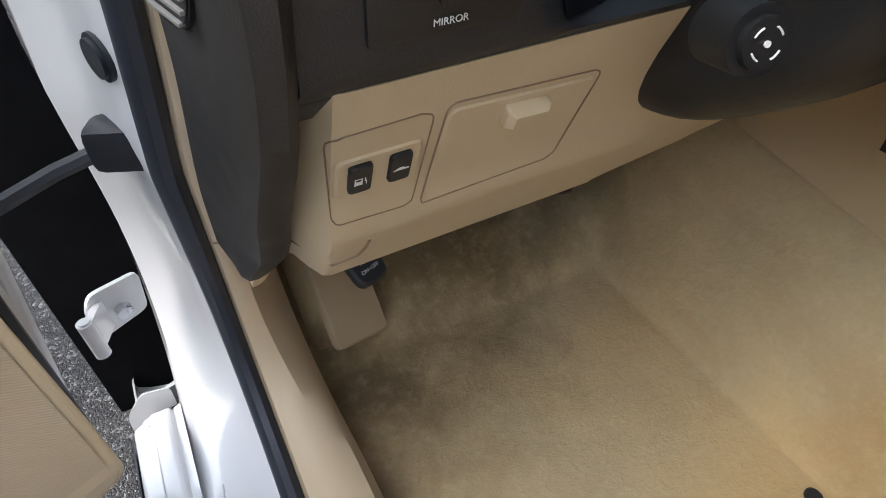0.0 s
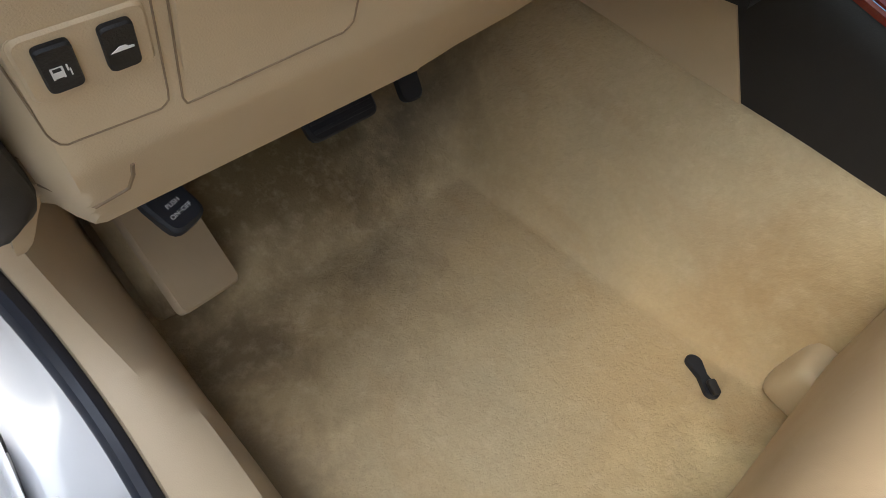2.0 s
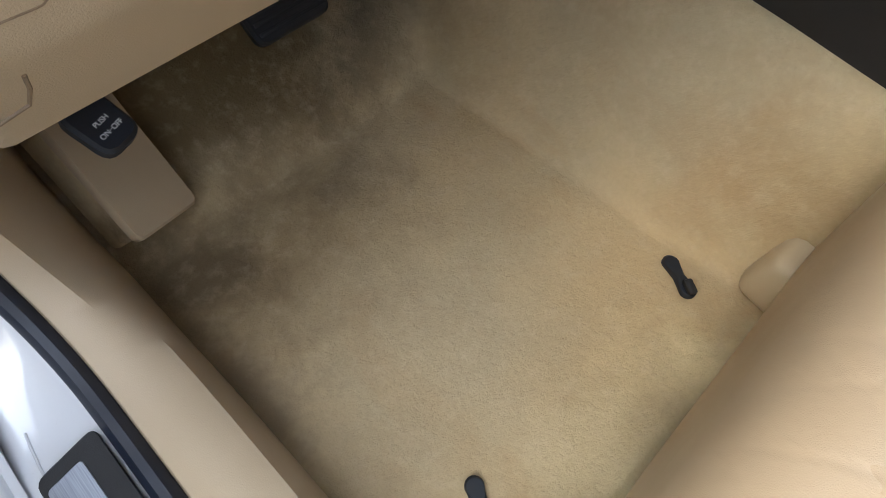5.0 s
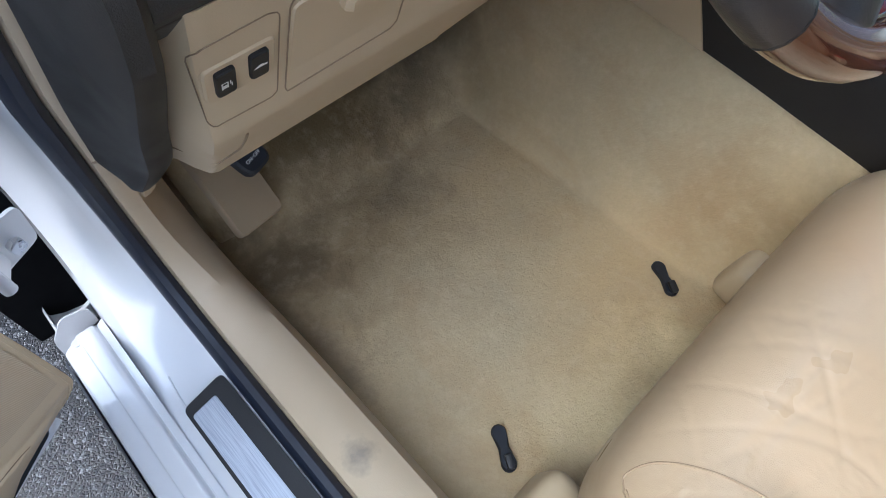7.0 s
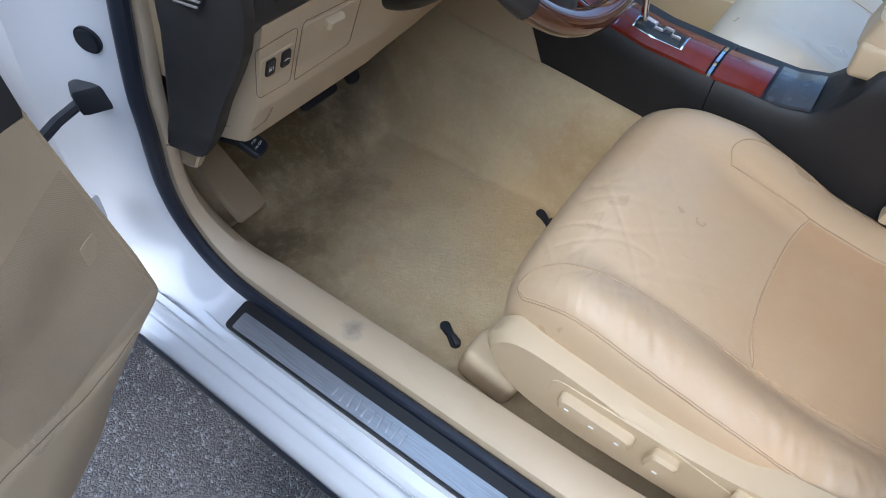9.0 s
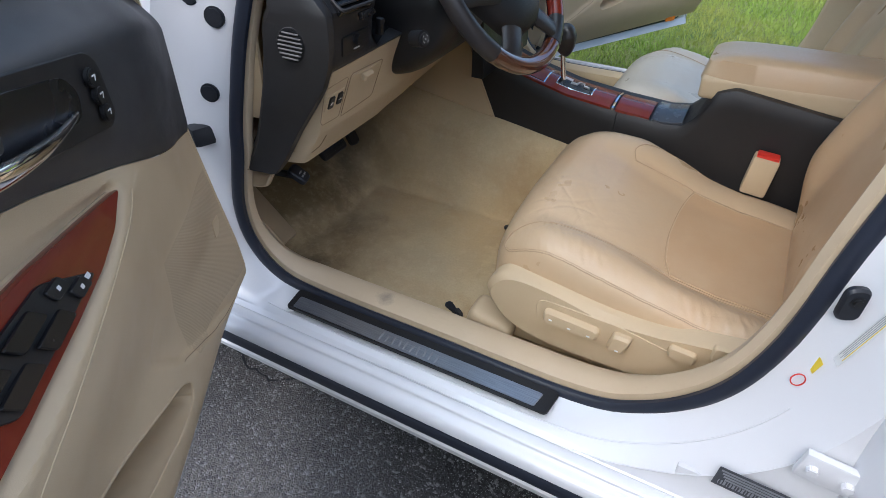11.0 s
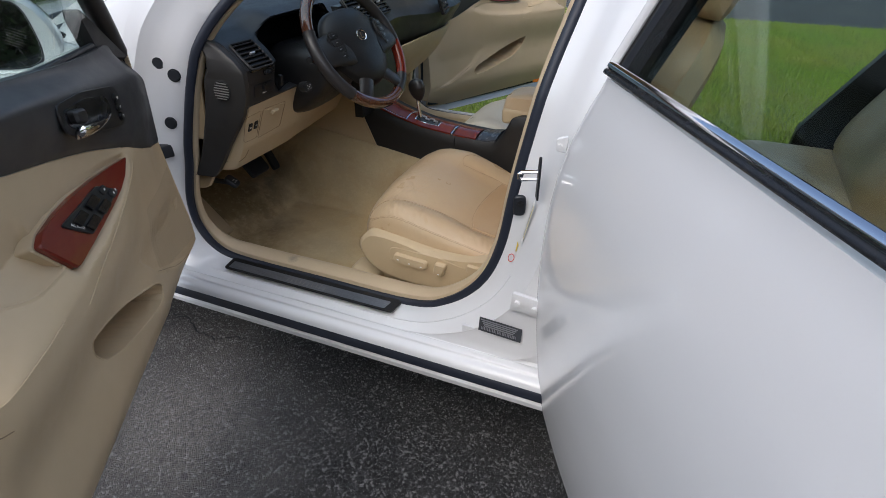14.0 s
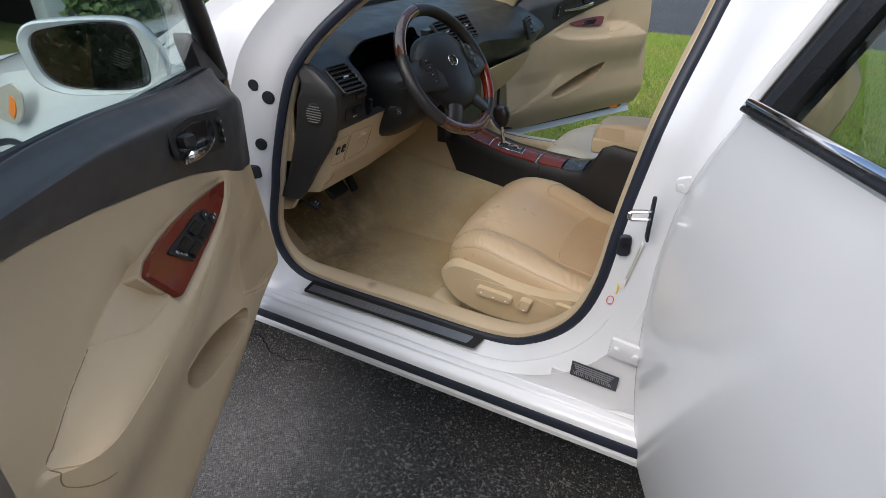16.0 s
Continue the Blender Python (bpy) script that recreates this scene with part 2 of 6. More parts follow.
m.mix(m.ramp(m.noise(2.0, 6.0), 0.4, 0.7), (0.20, 0.20, 0.055))
m.add_height(m.noise(60.0), 1.0)
SOIL = m.done(0.01)

m = Mat("grass_blades", (0.24, 0.36, 0.05), 0.7)
m.mix(m.ramp(m.noise(1.2, 4.0), 0.4, 0.7), (0.34, 0.36, 0.075))
m.mix(m.ramp(m.noise(30.0, 2.0), 0.5, 0.8, 0.0, 0.6), (0.20, 0.20, 0.06))
GRASS = m.done()

m = Mat("hedge_leaves", (0.055, 0.105, 0.028), 0.6)
m.mix(m.ramp(m.noise(12.0, 3.0), 0.4, 0.7), (0.11, 0.17, 0.045))
LEAVES = m.done()

m = Mat("house_siding", (0.33, 0.36, 0.38), 0.7)
m.mix(m.ramp(m.noise(3.0, 5.0, 0.6, (1, 1, 6)), 0.4, 0.7), (0.28, 0.31, 0.33))
SIDING = m.done()


POST = simple("white_trim_paint", (0.68, 0.70, 0.71), 0.6)
m = Mat("roof_shingle", (0.10, 0.10, 0.105), 0.9)
m.mix(m.ramp(m.noise(9.0, 3.0, 0.6, (1, 4, 1)), 0.4, 0.6), (0.055, 0.055, 0.06))
SHINGLE = m.done()


def glass(name, color):
    """Thin glass: a tinted clear pane with a mirror gloss that grows towards grazing angles."""
    mat = bpy.data.materials.new(name)
    mat.use_nodes = True
    t = mat.node_tree
    t.nodes.remove(t.nodes["Principled BSDF"])
    clear, gloss = t.nodes.new("ShaderNodeBsdfTransparent"), t.nodes.new("ShaderNodeBsdfGlossy")
    clear.inputs["Color"].default_value = (*color, 1)
    gloss.inputs["Roughness"].default_value = 0.01
    facing, power, mixed = t.nodes.new("ShaderNodeLayerWeight"), t.nodes.new("ShaderNodeMath"), t.nodes.new("ShaderNodeMixShader")
    power.operation = "POWER"
    power.inputs[1].default_value = 4.0
    facing.inputs["Blend"].default_value = 0.5
    gain = t.nodes.new("ShaderNodeMapRange")
    gain.inputs["To Min"].default_value = 0.04
    gain.inputs["To Max"].default_value = 0.9
    for a, b in ((facing.outputs["Facing"], power.inputs[0]), (power.outputs[0], gain.inputs["Value"]), (gain.outputs[0], mixed.inputs[0]), (clear.outputs[0], mixed.inputs[1]), (gloss.outputs[0], mixed.inputs[2]), (mixed.outputs[0], t.nodes["Material Output"].inputs["Surface"])):
        t.links.new(a, b)
    return mat


GLASS = glass("window_glass", (0.86, 0.95, 0.93))
GLASS_DARK = glass("tinted_glass", (0.70, 0.78, 0.75))
MIRROR = bpy.data.materials.new("mirror_glass")
MIRROR.use_nodes = True
mirror_b = MIRROR.node_tree.nodes["Principled BSDF"]
mirror_b.inputs["Base Color"].default_value = (0.62, 0.64, 0.63, 1)
mirror_b.inputs["Metallic"].default_value = 1.0
mirror_b.inputs["Roughness"].default_value = 0.01


# ---- building helpers ----
def part(name, bm, material, parent=None, label="", smooth=True, sharp=38):
    """Link a bmesh as one mesh object under a thing or a part."""
    bmesh.ops.remove_doubles(bm, verts=bm.verts, dist=1e-5)
    bmesh.ops.recalc_face_normals(bm, faces=bm.faces)
    me = bpy.data.meshes.new(name)
    bm.to_mesh(me)
    bm.free()
    me.materials.append(material)
    if smooth:
        me.polygons.foreach_set("use_smooth", [True] * len(me.polygons))
        me.set_sharp_from_angle(angle=radians(sharp))
    ob = new(name, me)
    if parent is not None:
        ob.parent = parent
    return tagged(ob, label)


def thing(name, label, category, group="", kind=""):
    return tagged(new(name), label, category, group, kind)


def curve(points, n=8, closed=False):
    """A smooth line through the points (Catmull-Rom)."""
    pts = [Vector(p) for p in points]
    k, out = len(pts), []
    for i in range(k if closed else k - 1):
        if closed:
            a, b, c, d = (pts[(i + j) % k] for j in (-1, 0, 1, 2))
        else:
            b, c = pts[i], pts[i + 1]
            a = pts[i - 1] if i else b * 2 - c
            d = pts[i + 2] if i + 2 < k else c * 2 - b
        for j in range(n):
            t = j / n
            out.append(0.5 * (2 * b + (c - a) * t + (2 * a - 5 * b + 4 * c - d) * t * t + (3 * b - a - 3 * c + d) * t**3))
    if not closed:
        out.append(pts[-1])
    return out


def loft(sections, closed=False, capped=False, ring=False):
    """Faces between rows of points. closed: each row is a loop; ring: the rows are a loop; capped: the end rows are filled."""
    bm = bmesh.new()
    rows = [[bm.verts.new(p) for p in row] for row in sections]
    k = len(rows[0])
    for i in range(len(rows) if ring else len(rows) - 1):
        a, b = rows[i], rows[(i + 1) % len(rows)]
        for j in range(k if closed else k - 1):
            bm.faces.new((a[j], a[(j + 1) % k], b[(j + 1) % k], b[j]))
    if capped:
        bm.faces.new(rows[0])
        bm.faces.new(reversed(rows[-1]))
    return bm


def sheet(fn, nu, nv, thick=0.0, way=(0, 0, -1)):
    """A surface fn(u, v), u and v from 0 to 1, with a thickness in one direction."""
    top = [[Vector(fn(i / nu, j / nv)) for j in range(nv + 1)] for i in range(nu + 1)]
    bm = loft(top)
    if thick:
        w = Vector(way) * thick
        low = [[p + w for p in row] for row in top]
        for a in (low,):
            more = [[bm.verts.new(p) for p in row] for row in a]
            for i in range(nu):
                for j in range(nv):
                    bm.faces.new((more[i][j], more[i + 1][j], more[i + 1][j + 1], more[i][j + 1]))
        rim = [(i, 0) for i in range(nu)] + [(nu, j) for j in range(nv)] + [(i, nv) for i in range(nu, 0, -1)] + [(0, j) for j in range(nv, 0, -1)]
        for (i, j), (k, l) in zip(rim, rim[1:] + rim[:1]):
            bm.faces.new([bm.verts.new(p) for p in (top[i][j], top[k][l], low[k][l], low[i][j])])
    return bm


def tube(points, radius, n=8, closed=False, flat=1.0):
    """A round bar along the points; radius may be a list."""
    pts = [Vector(p) for p in points]
    rows, side = [], None
    for i, p in enumerate(pts):
        if closed:
            t = pts[(i + 1) % len(pts)] - pts[i - 1]
        else:
            t = pts[min(i + 1, len(pts) - 1)] - pts[max(i - 1, 0)]
        t.normalize()
        if side is None:
            side = t.orthogonal().normalized()
        side = (side - t * side.dot(t)).normalized()
        up = t.cross(side)
        r = radius[i] if isinstance(radius, (list, tuple)) else radius
        rows.append([p + r * (math.cos(a) * side + flat * math.sin(a) * up) for a in (2 * math.pi * k / n for k in range(n))])
    return loft(rows, closed=True, capped=not closed, ring=closed)


def box(sx, sy, sz, m=None, bevel=0.004, segments=2):
    bm = bmesh.new()
    bmesh.ops.create_cube(bm, size=1.0, matrix=Matrix.Diagonal((sx, sy, sz, 1)))
    if bevel:
        bmesh.ops.bevel(bm, geom=bm.edges[:] + bm.verts[:], offset=bevel, segments=segments, profile=0.6, affect="EDGES")
    if m is not None:
        bm.transform(m)
    return bm


def disc(radius, depth, m=None, n=24, bevel=0.0015, radius2=None):
    bm = bmesh.new()
    bmesh.ops.create_cone(bm, cap_ends=True, segments=n, radius1=radius, radius2=radius2 or radius, depth=depth)
    if bevel:
        bmesh.ops.bevel(bm, geom=[e for e in bm.edges if len(e.link_faces) == 2 and e.calc_face_angle() > 0.8], offset=bevel, segments=2, affect="EDGES")
    if m is not None:
        bm.transform(m)
    return bm


def slab(outline, thick, m=None, bevel=0.0015):
    """A plate with a drawn outline in its own x and y, rising thick along its z, with softened upper edges."""
    bm = bmesh.new()
    low = [bm.verts.new((x, y, 0)) for x, y in outline]
    mid = [bm.verts.new((x, y, thick - bevel)) for x, y in outline]
    k = len(outline)
    cx, cy = sum(p[0] for p in outline) / k, sum(p[1] for p in outline) / k
    ins = []
    for x, y in outline:
        d = math.hypot(x - cx, y - cy) or 1
        ins.append(bm.verts.new((x - (x - cx) / d * bevel, y - (y - cy) / d * bevel, thick)))
    for a, b in ((low, mid), (mid, ins)):
        for i in range(k):
            bm.faces.new((a[i], a[(i + 1) % k], b[(i + 1) % k], b[i]))
    bm.faces.new(ins)
    bm.faces.new(list(reversed(low)))
    if m is not None:
        bm.transform(m)
    return bm


def rounded(points, radius, n=4):
    """A polygon's outline with rounded corners."""
    out, k = [], len(points)
    for i in range(k):
        p, a, b = Vector(points[i]), Vector(points[i - 1]), Vector(points[(i + 1) % k])
        u, v = (a - p), (b - p)
        r = min(radius, u.length * 0.45, v.length * 0.45)
        s, e = p + u.normalized() * r, p + v.normalized() * r
        for j in range(n + 1):
            t = j / n
            out.append(tuple((1 - t) ** 2 * s + 2 * t * (1 - t) * p + t * t * e))
    return out


def merge(*bms):
    """Several bmeshes as one."""
    me = bpy.data.meshes.new("join")
    out = bmesh.new()
    for b in bms:
        b.to_mesh(me)
        out.from_mesh(me)
        b.free()
    bpy.data.meshes.remove(me)
    return out


def basis(origin, ex, ey):
    """A frame with x along ex and y close to ey."""
    x = Vector(ex).normalized()
    z = x.cross(Vector(ey)).normalized()
    y = z.cross(x)
    return Matrix(((x.x, y.x, z.x, origin[0]), (x.y, y.y, z.y, origin[1]), (x.z, y.z, z.z, origin[2]), (0, 0, 0, 1)))


def lerp(a, b, t):
    return a + (b - a) * t


def step(a, b, t):
    t = min(1.0, max(0.0, (t - a) / (b - a)))
    return t * t * (3 - 2 * t)


def between(pts, s):
    """A value between listed (place, value) pairs."""
    if s <= pts[0][0]:
        return pts[0][1]
    for (a, x), (b, y) in zip(pts, pts[1:]):
        if s <= b:
            t = (s - a) / (b - a)
            return lerp(x, y, t)
    return pts[-1][1]


# ---- ground ----
ground = tagged(part("ground", sheet(lambda u, v: (lerp(-400, 400, u), lerp(-400, 400, v), 0.0), 2, 2), ASPHALT), "dark grey coarse asphalt driveway under the car", "driveway", kind="structure")

# ---- car body ----
car = thing("car_body", "pearl white sedan body with its door openings and painted sills", "car")


def side_x(z):
    """How far the plane of the door opening stands from the middle of the car at a height."""
    return -0.735 + 0.10 * max(0.0, z - 0.66) + 0.24 * max(0.0, z - 0.92)


OPENING = [(0.105, 0.62), (0.135, 0.50), (0.125, 0.415), (0.07, 0.352), (-0.03, 0.333), (-0.30, 0.333), (-0.57, 0.336), (-0.68, 0.375), (-0.765, 0.46),
           (-0.81, 0.575), (-0.836, 0.746), (-0.875, 0.95), (-0.92, 1.12), (-0.94, 1.22), (-0.88, 1.285), (-0.70, 1.30), (-0.48, 1.265), (-0.25, 1.165),
           (-0.097, 1.06), (0.0, 0.96), (0.05, 0.85), (0.085, 0.72)]
LINE = [(p.x, p.y) for p in curve([(y, z, 0) for y, z in OPENING], 6, True)]


def outward(i):
    k = len(LINE)
    (y0, z0), (y1, z1) = LINE[i - 3], LINE[(i + 3) % k]
    t = Vector((y1 - y0, z1 - z0)).normalized()
    n = Vector((-t.y, t.x))
    return -n if n.dot(Vector((-0.4 - LINE[i][0], 0.8 - LINE[i][1]))) > 0 else n


def weights():
    raw = [(max(0, n.x) ** 2, max(0, -n.y) ** 2, max(0, -n.x) ** 2, max(0, n.y) ** 2) for n in (outward(i) for i in range(len(LINE)))]
    k = len(raw)
    return [[sum(raw[(i + j) % k][c] for j in range(-5, 6)) / 11 for c in range(4)] for i in range(k)]


WEIGHTS = weights()


def around(profiles, first=0.0, last=1.0):
    """Rows of points round the door opening. profiles: for front, sill, rear and roof, (x inward, out of the opening) pairs."""
    rows, k = [], len(LINE)
    for i in range(k):
        if not first <= i / k <= last:
            continue
        y, z = LINE[i]
        n = outward(i)
        w = WEIGHTS[i]
        row = []
        for pts in zip(*profiles):
            a = sum(wi * p[0] for wi, p in zip(w, pts))
            b = sum(wi * p[1] for wi, p in zip(w, pts))
            if b > 0.15 and n.x < 0:
                b = lerp(b, 0.15, step(0.62, 0.85, z))
            yy, zz = y + n.x * b, z + n.y * b
            row.append(Vector((side_x(z) + a, yy, zz)))
        rows.append(row)
    return rows


FRAME = (
    [(0.002, 0.010), (-0.006, 0.016), (-0.020, 0.050), (-0.030, 0.085), (-0.045, 0.112), (-0.066, 0.132), (-0.072, 0.172)],
    [(0.002, 0.004), (-0.012, 0.003), (-0.030, 0.006), (-0.065, 0.010), (-0.080, 0.014), (-0.088, 0.018), (-0.094, 0.030)],
    [(0.002, 0.010), (-0.006, 0.014), (-0.012, 0.040), (-0.028, 0.060), (-0.052, 0.085), (-0.074, 0.110), (-0.084, 0.290)],
    [(0.002, 0.010), (-0.010, 0.014), (-0.018, 0.030), (-0.025, 0.050), (-0.030, 0.070), (-0.035, 0.090), (-0.010, 0.150)],
)


def mirror_rows(rows):
    return [[Vector((-p.x, p.y, p.z)) for p in row] for row in rows]


part("door_frame", loft(around(FRAME), ring=True), WHITE, car, "white painted door opening flange")
part("door_frame", loft(mirror_rows(around(FRAME)), ring=True), WHITE, car, "white painted door opening flange")
for col, r in ((3, 0.0012), (5, 0.0012)):
    for sgn in (1, -1):
        line = [Vector((sgn * row[col].x - sgn * 0.0004, row[col].y, row[col].z + 0.0004)) for row in around(FRAME, 0.15, 0.40)]
        part("pressed_crease", tube(line, r, 6), WHITE, car, "pressed crease along the sill")
SEAL = [[(0.011 * math.cos(a) + 0.000, 0.013 * math.sin(a) + 0.004) for a in (2 * math.pi * k / 10 for k in range(10))]] * 4
part("door_seal", loft(around(SEAL), closed=True, ring=True), SEALING, car, "black rubber door seal")
part("door_seal", loft(mirror_rows(around(SEAL)), closed=True, ring=True), SEALING, car, "black rubber door seal")
LIP = (
    [(0.010, 0.002), (0.013, -0.008), (0.020, -0.010), (0.030, -0.006), (0.045, 0.020), (0.065, 0.08), (0.075, 0.30)],
    [(0.010, 0.002), (0.014, -0.012), (0.030, -0.018), (0.052, -0.019), (0.070, -0.011), (0.080, 0.012), (0.085, 0.100)],
    [(0.010, 0.002), (0.012, -0.012), (0.025, -0.020), (0.045, -0.015), (0.060, 0.012), (0.065, 0.05), (0.070, 0.080)],
    [(0.010, 0.002), (0.012, -0.010), (0.025, -0.014), (0.040, -0.010), (0.050, 0.012), (0.055, 0.03), (0.060, 0.040)],
)
part("door_trim", loft(around(LIP), ring=True), TRIM, car, "beige plastic trim inside the door opening")
joint = min((row for row in around(LIP) if row[2].y > 0), key=lambda row: abs(row[2].z - 0.575))
part("trim_joint", tube([p + Vector((-0.0004, -0.0004, 0)) for p in joint[1:6]], 0.0012, 6), BEIGE_DARK, car, "joint in the beige trim")
part("door_trim", loft(mirror_rows(around(LIP)), ring=True), BEIGE, car, "beige plastic trim inside the door opening")


def extrude_y(profile, y0, y1, n=2, closed=False):
    return loft([[(x, lerp(y0, y1, k / n), z) for x, z in profile] for k in range(n + 1)], closed=closed, capped=closed)


ROCKER = curve([(-0.815, 0.319, 0), (-0.824, 0.313, 0), (-0.830, 0.318, 0), (-0.846, 0.315, 0), (-0.851, 0.309, 0), (-0.869, 0.301, 0), (-0.876, 0.281, 0)], 4)
for sgn in (-1, 1):
    part("rocker_panel", extrude_y([(-sgn * p.x, p.y) for p in ROCKER], 0.175, -1.9, 6, True), WHITE, car, "white painted rocker panel")
    part("rocker_strip", extrude_y([(-sgn * x, z) for x, z in ((-0.876, 0.288), (-0.8795, 0.282), (-0.8790, 0.262), (-0.871, 0.254))], 0.175, -1.9), SEALING, car, "black rubber rocker strip")
    part("rocker_edge", extrude_y([(-sgn * x, z) for x, z in ((-0.872, 0.256), (-0.8765, 0.248), (-0.874, 0.234), (-0.860, 0.224), (-0.80, 0.205), (-0.70, 0.195))], 0.42, -1.9), WHITE, car, "white lower rocker edge")
# added black blocks stand for the shade in the hinge gaps
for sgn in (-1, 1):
    part("hinge_shade", box(0.135, 0.02, 0.72, pose(sgn * 0.840, 0.305, 0.555), 0.004), SHADE_BLACK, car, "black block standing for the shade behind the door hinge")
part("pillar_foot", box(0.010, 0.34, 0.10, pose(-0.811, -0.92, 0.325), 0.003), WHITE, car, "white pillar foot")
part("sill_bracket", slab(rounded([(-0.026, 0.034), (0.004, 0.040), (0.026, 0.016), (0.028, -0.040), (-0.026, -0.040)], 0.008), 0.004, basis((-0.846, 0.184, 0.296), (-1, 0, 0), (0, 0.25, 1)), 0.0015), WHITE, car, "folded white bracket at the front end of the sill")
part("underbody", box(1.4, 3.6, 0.03, pose(0, -0.4, 0.20), 0.01), RUBBER, car, "black underbody")

# sill scuff plate
scuff = part("scuff_plate", slab(rounded([(-0.748, 0.006), (-0.800, -0.002), (-0.797, -0.545), (-0.745, -0.552)][::-1], 0.008), 0.006, pose(0, 0, 0.3345), 0.002), BLACK, car, "black sill scuff plate")
part("metal_insert", slab(rounded([(-0.766, -0.012), (-0.796, -0.016), (-0.793, -0.522), (-0.762, -0.528)][::-1], 0.004), 0.0035, pose(0, 0, 0.3385), 0.001), BRUSHED, scuff, "brushed metal scuff insert")
for k in range(5):
    y = -0.222 - 0.0262 * k
    for dy, wide, dx in ((0.008, 0.021, 0.0), (-0.006, 0.017, 0.001 if k % 2 else -0.002)):
        part("raised_mark", box(wide, 0.0035, 0.0018, pose(-0.780 + dx, y + dy, 0.3424, 0, 0, 12 if k % 2 else 0), 0.0008), SILVER, scuff, "raised brushed metal marking bar")

# ---- floor carpet ----
def floor_z(x, y):
    toe = max(0.0, y - 0.17)
    z = 0.236 + (0.62 * toe if toe < 0.22 else 0.1364 + 1.3 * (toe - 0.22)) * step(0, 0.05, toe)
    edge = -0.182 + 0.05 * step(0.15, 0.4, y)
    top = max(0.39, 0.474 + 0.147 * (y + 0.118)) + 0.10 * step(0.1, 0.5, y)
    d = x - edge
    hump = step(-0.015, 0.095, d) * (top - z) if d > -0.02 else 0.0
    wall = step(-0.655, -0.69, x)
    ridge = 0.012 * math.exp(-(((y + 0.34 + 0.1 * (x + 0.3)) / 0.018) ** 2)) * step(-0.50, -0.42, x) * step(-0.17, -0.24, x)
    return z + hump + 0.05 * wall + ridge + 0.0025 * noise.noise(Vector((x * 9, y * 9, 0)))


floor_carpet = tagged(part("floor", sheet(lambda u, v: (lerp(-0.70, -0.06, u), lerp(-1.0, 0.62, v), floor_z(lerp(-0.70, -0.06, u), lerp(-1.0, 0.62, v))), 96, 200, 0.02), CARPET), "stained beige carpet in the driver's footwell, dash shade and bright patches painted in", "carpet", kind="structure")
floor_two = tagged(part("floor", sheet(lambda u, v: (lerp(0.70, 0.06, u), lerp(-1.9, 0.62, v), floor_z(-lerp(0.70, 0.06, u), lerp(-1.9, 0.62, v))), 20, 60, 0.02), CARPET), "beige carpet in the passenger's footwell", "carpet", kind="structure")
floor_rear = tagged(part("floor", sheet(lambda u, v: (lerp(-0.70, -0.06, u), lerp(-1.9, -1.0, v), 0.236), 4, 4, 0.02), CARPET), "beige carpet of the rear footwell", "carpet", kind="structure")

edge_line = [(-0.666, y, floor_z(-0.672, y) + 0.006) for y in (lerp(-0.60, 0.30, k / 40) for k in range(41))]
tagged(part("carpet_edge", tube(edge_line, 0.0065, 8), CARPET), "bound edge of the footwell carpet along the sill", "carpet", kind="structure")


def pillar_x(y, z):
    """How far out the painted front pillar stands at a place on it."""
    b = min(math.hypot(y - a, z - c) for a, c in LINE)
    for (a0, b0), (a1, b1) in zip(FRAME[0], FRAME[0][1:]):
        if b0 <= b <= b1:
            return side_x(z) + lerp(a0, a1, (b - b0) / (b1 - b0))
    return side_x(z) - 0.07


# ---- shell ----
roof_line = curve([(0, 0.62, 0.98), (0, 0.20, 1.13), (0, -0.30, 1.315), (0, -0.55, 1.375), (0, -1.0, 1.41), (0, -1.6, 1.395), (0, -2.0, 1.31), (0, -2.55, 1.03)], 6)


def roof_width(p):
    return 0.60 + (1.41 - p.z) * 0.38


def across(p, u, drop=0.05):
    w = roof_width(p)
    return (lerp(-w, w, u), p.y - 0.06 * (2 * u - 1) ** 2 * (1 if p.y > -0.6 else -0.6), p.z - drop * abs(2 * u - 1) ** 2.4)


cut = [i for i, p in enumerate(roof_line) if p.y < -0.42][0]
cut2 = [i for i, p in enumerate(roof_line) if p.y < -1.75][0]
part("roof", loft([[across(p, u / 16) for u in range(17)] for p in roof_line[cut : cut2 + 1]]), WHITE, car, "white roof panel")
part("headliner", loft([[Vector(across(p, u / 16)) - Vector((0, 0, 0.03)) for u in range(17)] for p in roof_line[cut : cut2 + 1]]), BEIGE, car, "beige headliner")
shield = part("windscreen", loft([[across(p, u / 16) for u in range(17)] for p in roof_line[: cut + 1]]), GLASS, car, "clear windscreen glass")
back_glass = part("rear_window", loft([[across(p, u / 16) for u in range(17)] for p in roof_line[cut2:]]), GLASS, car, "rear window glass")


# windscreen pillars and roof rails join the door frame to the roof
for sgn in (-1, 1):
    rows = []
    for p in roof_line[2 : cut2 + 2]:
        e = Vector(across(p, 0.0 if sgn < 0 else 1.0))
        x = side_x(min(1.30, p.z)) + 0.005
        q = Vector((-sgn * (x - 0.03) * 1.0, p.y - 0.05, p.z - 0.075))
        rows.append([e + Vector((-sgn * 0.012, 0, 0.006)), e + Vector((sgn * 0.02, -0.01, -0.015)), (e + q) / 2 + Vector((sgn * 0.012, 0, 0.008)), q])
    part("roof_rail", loft(rows), WHITE, car, "white roof rail and windscreen pillar")

# painted panels between the door opening, the windscreen and the wing
def screen_edge(z):
    for a, b in zip(roof_line, roof_line[1:]):
        if a.z <= z <= b.z:
            return Vector(across(a.lerp(b, (z - a.z) / (b.z - a.z)), 0.0))
    return Vector(across(roof_line[0], 0.0))


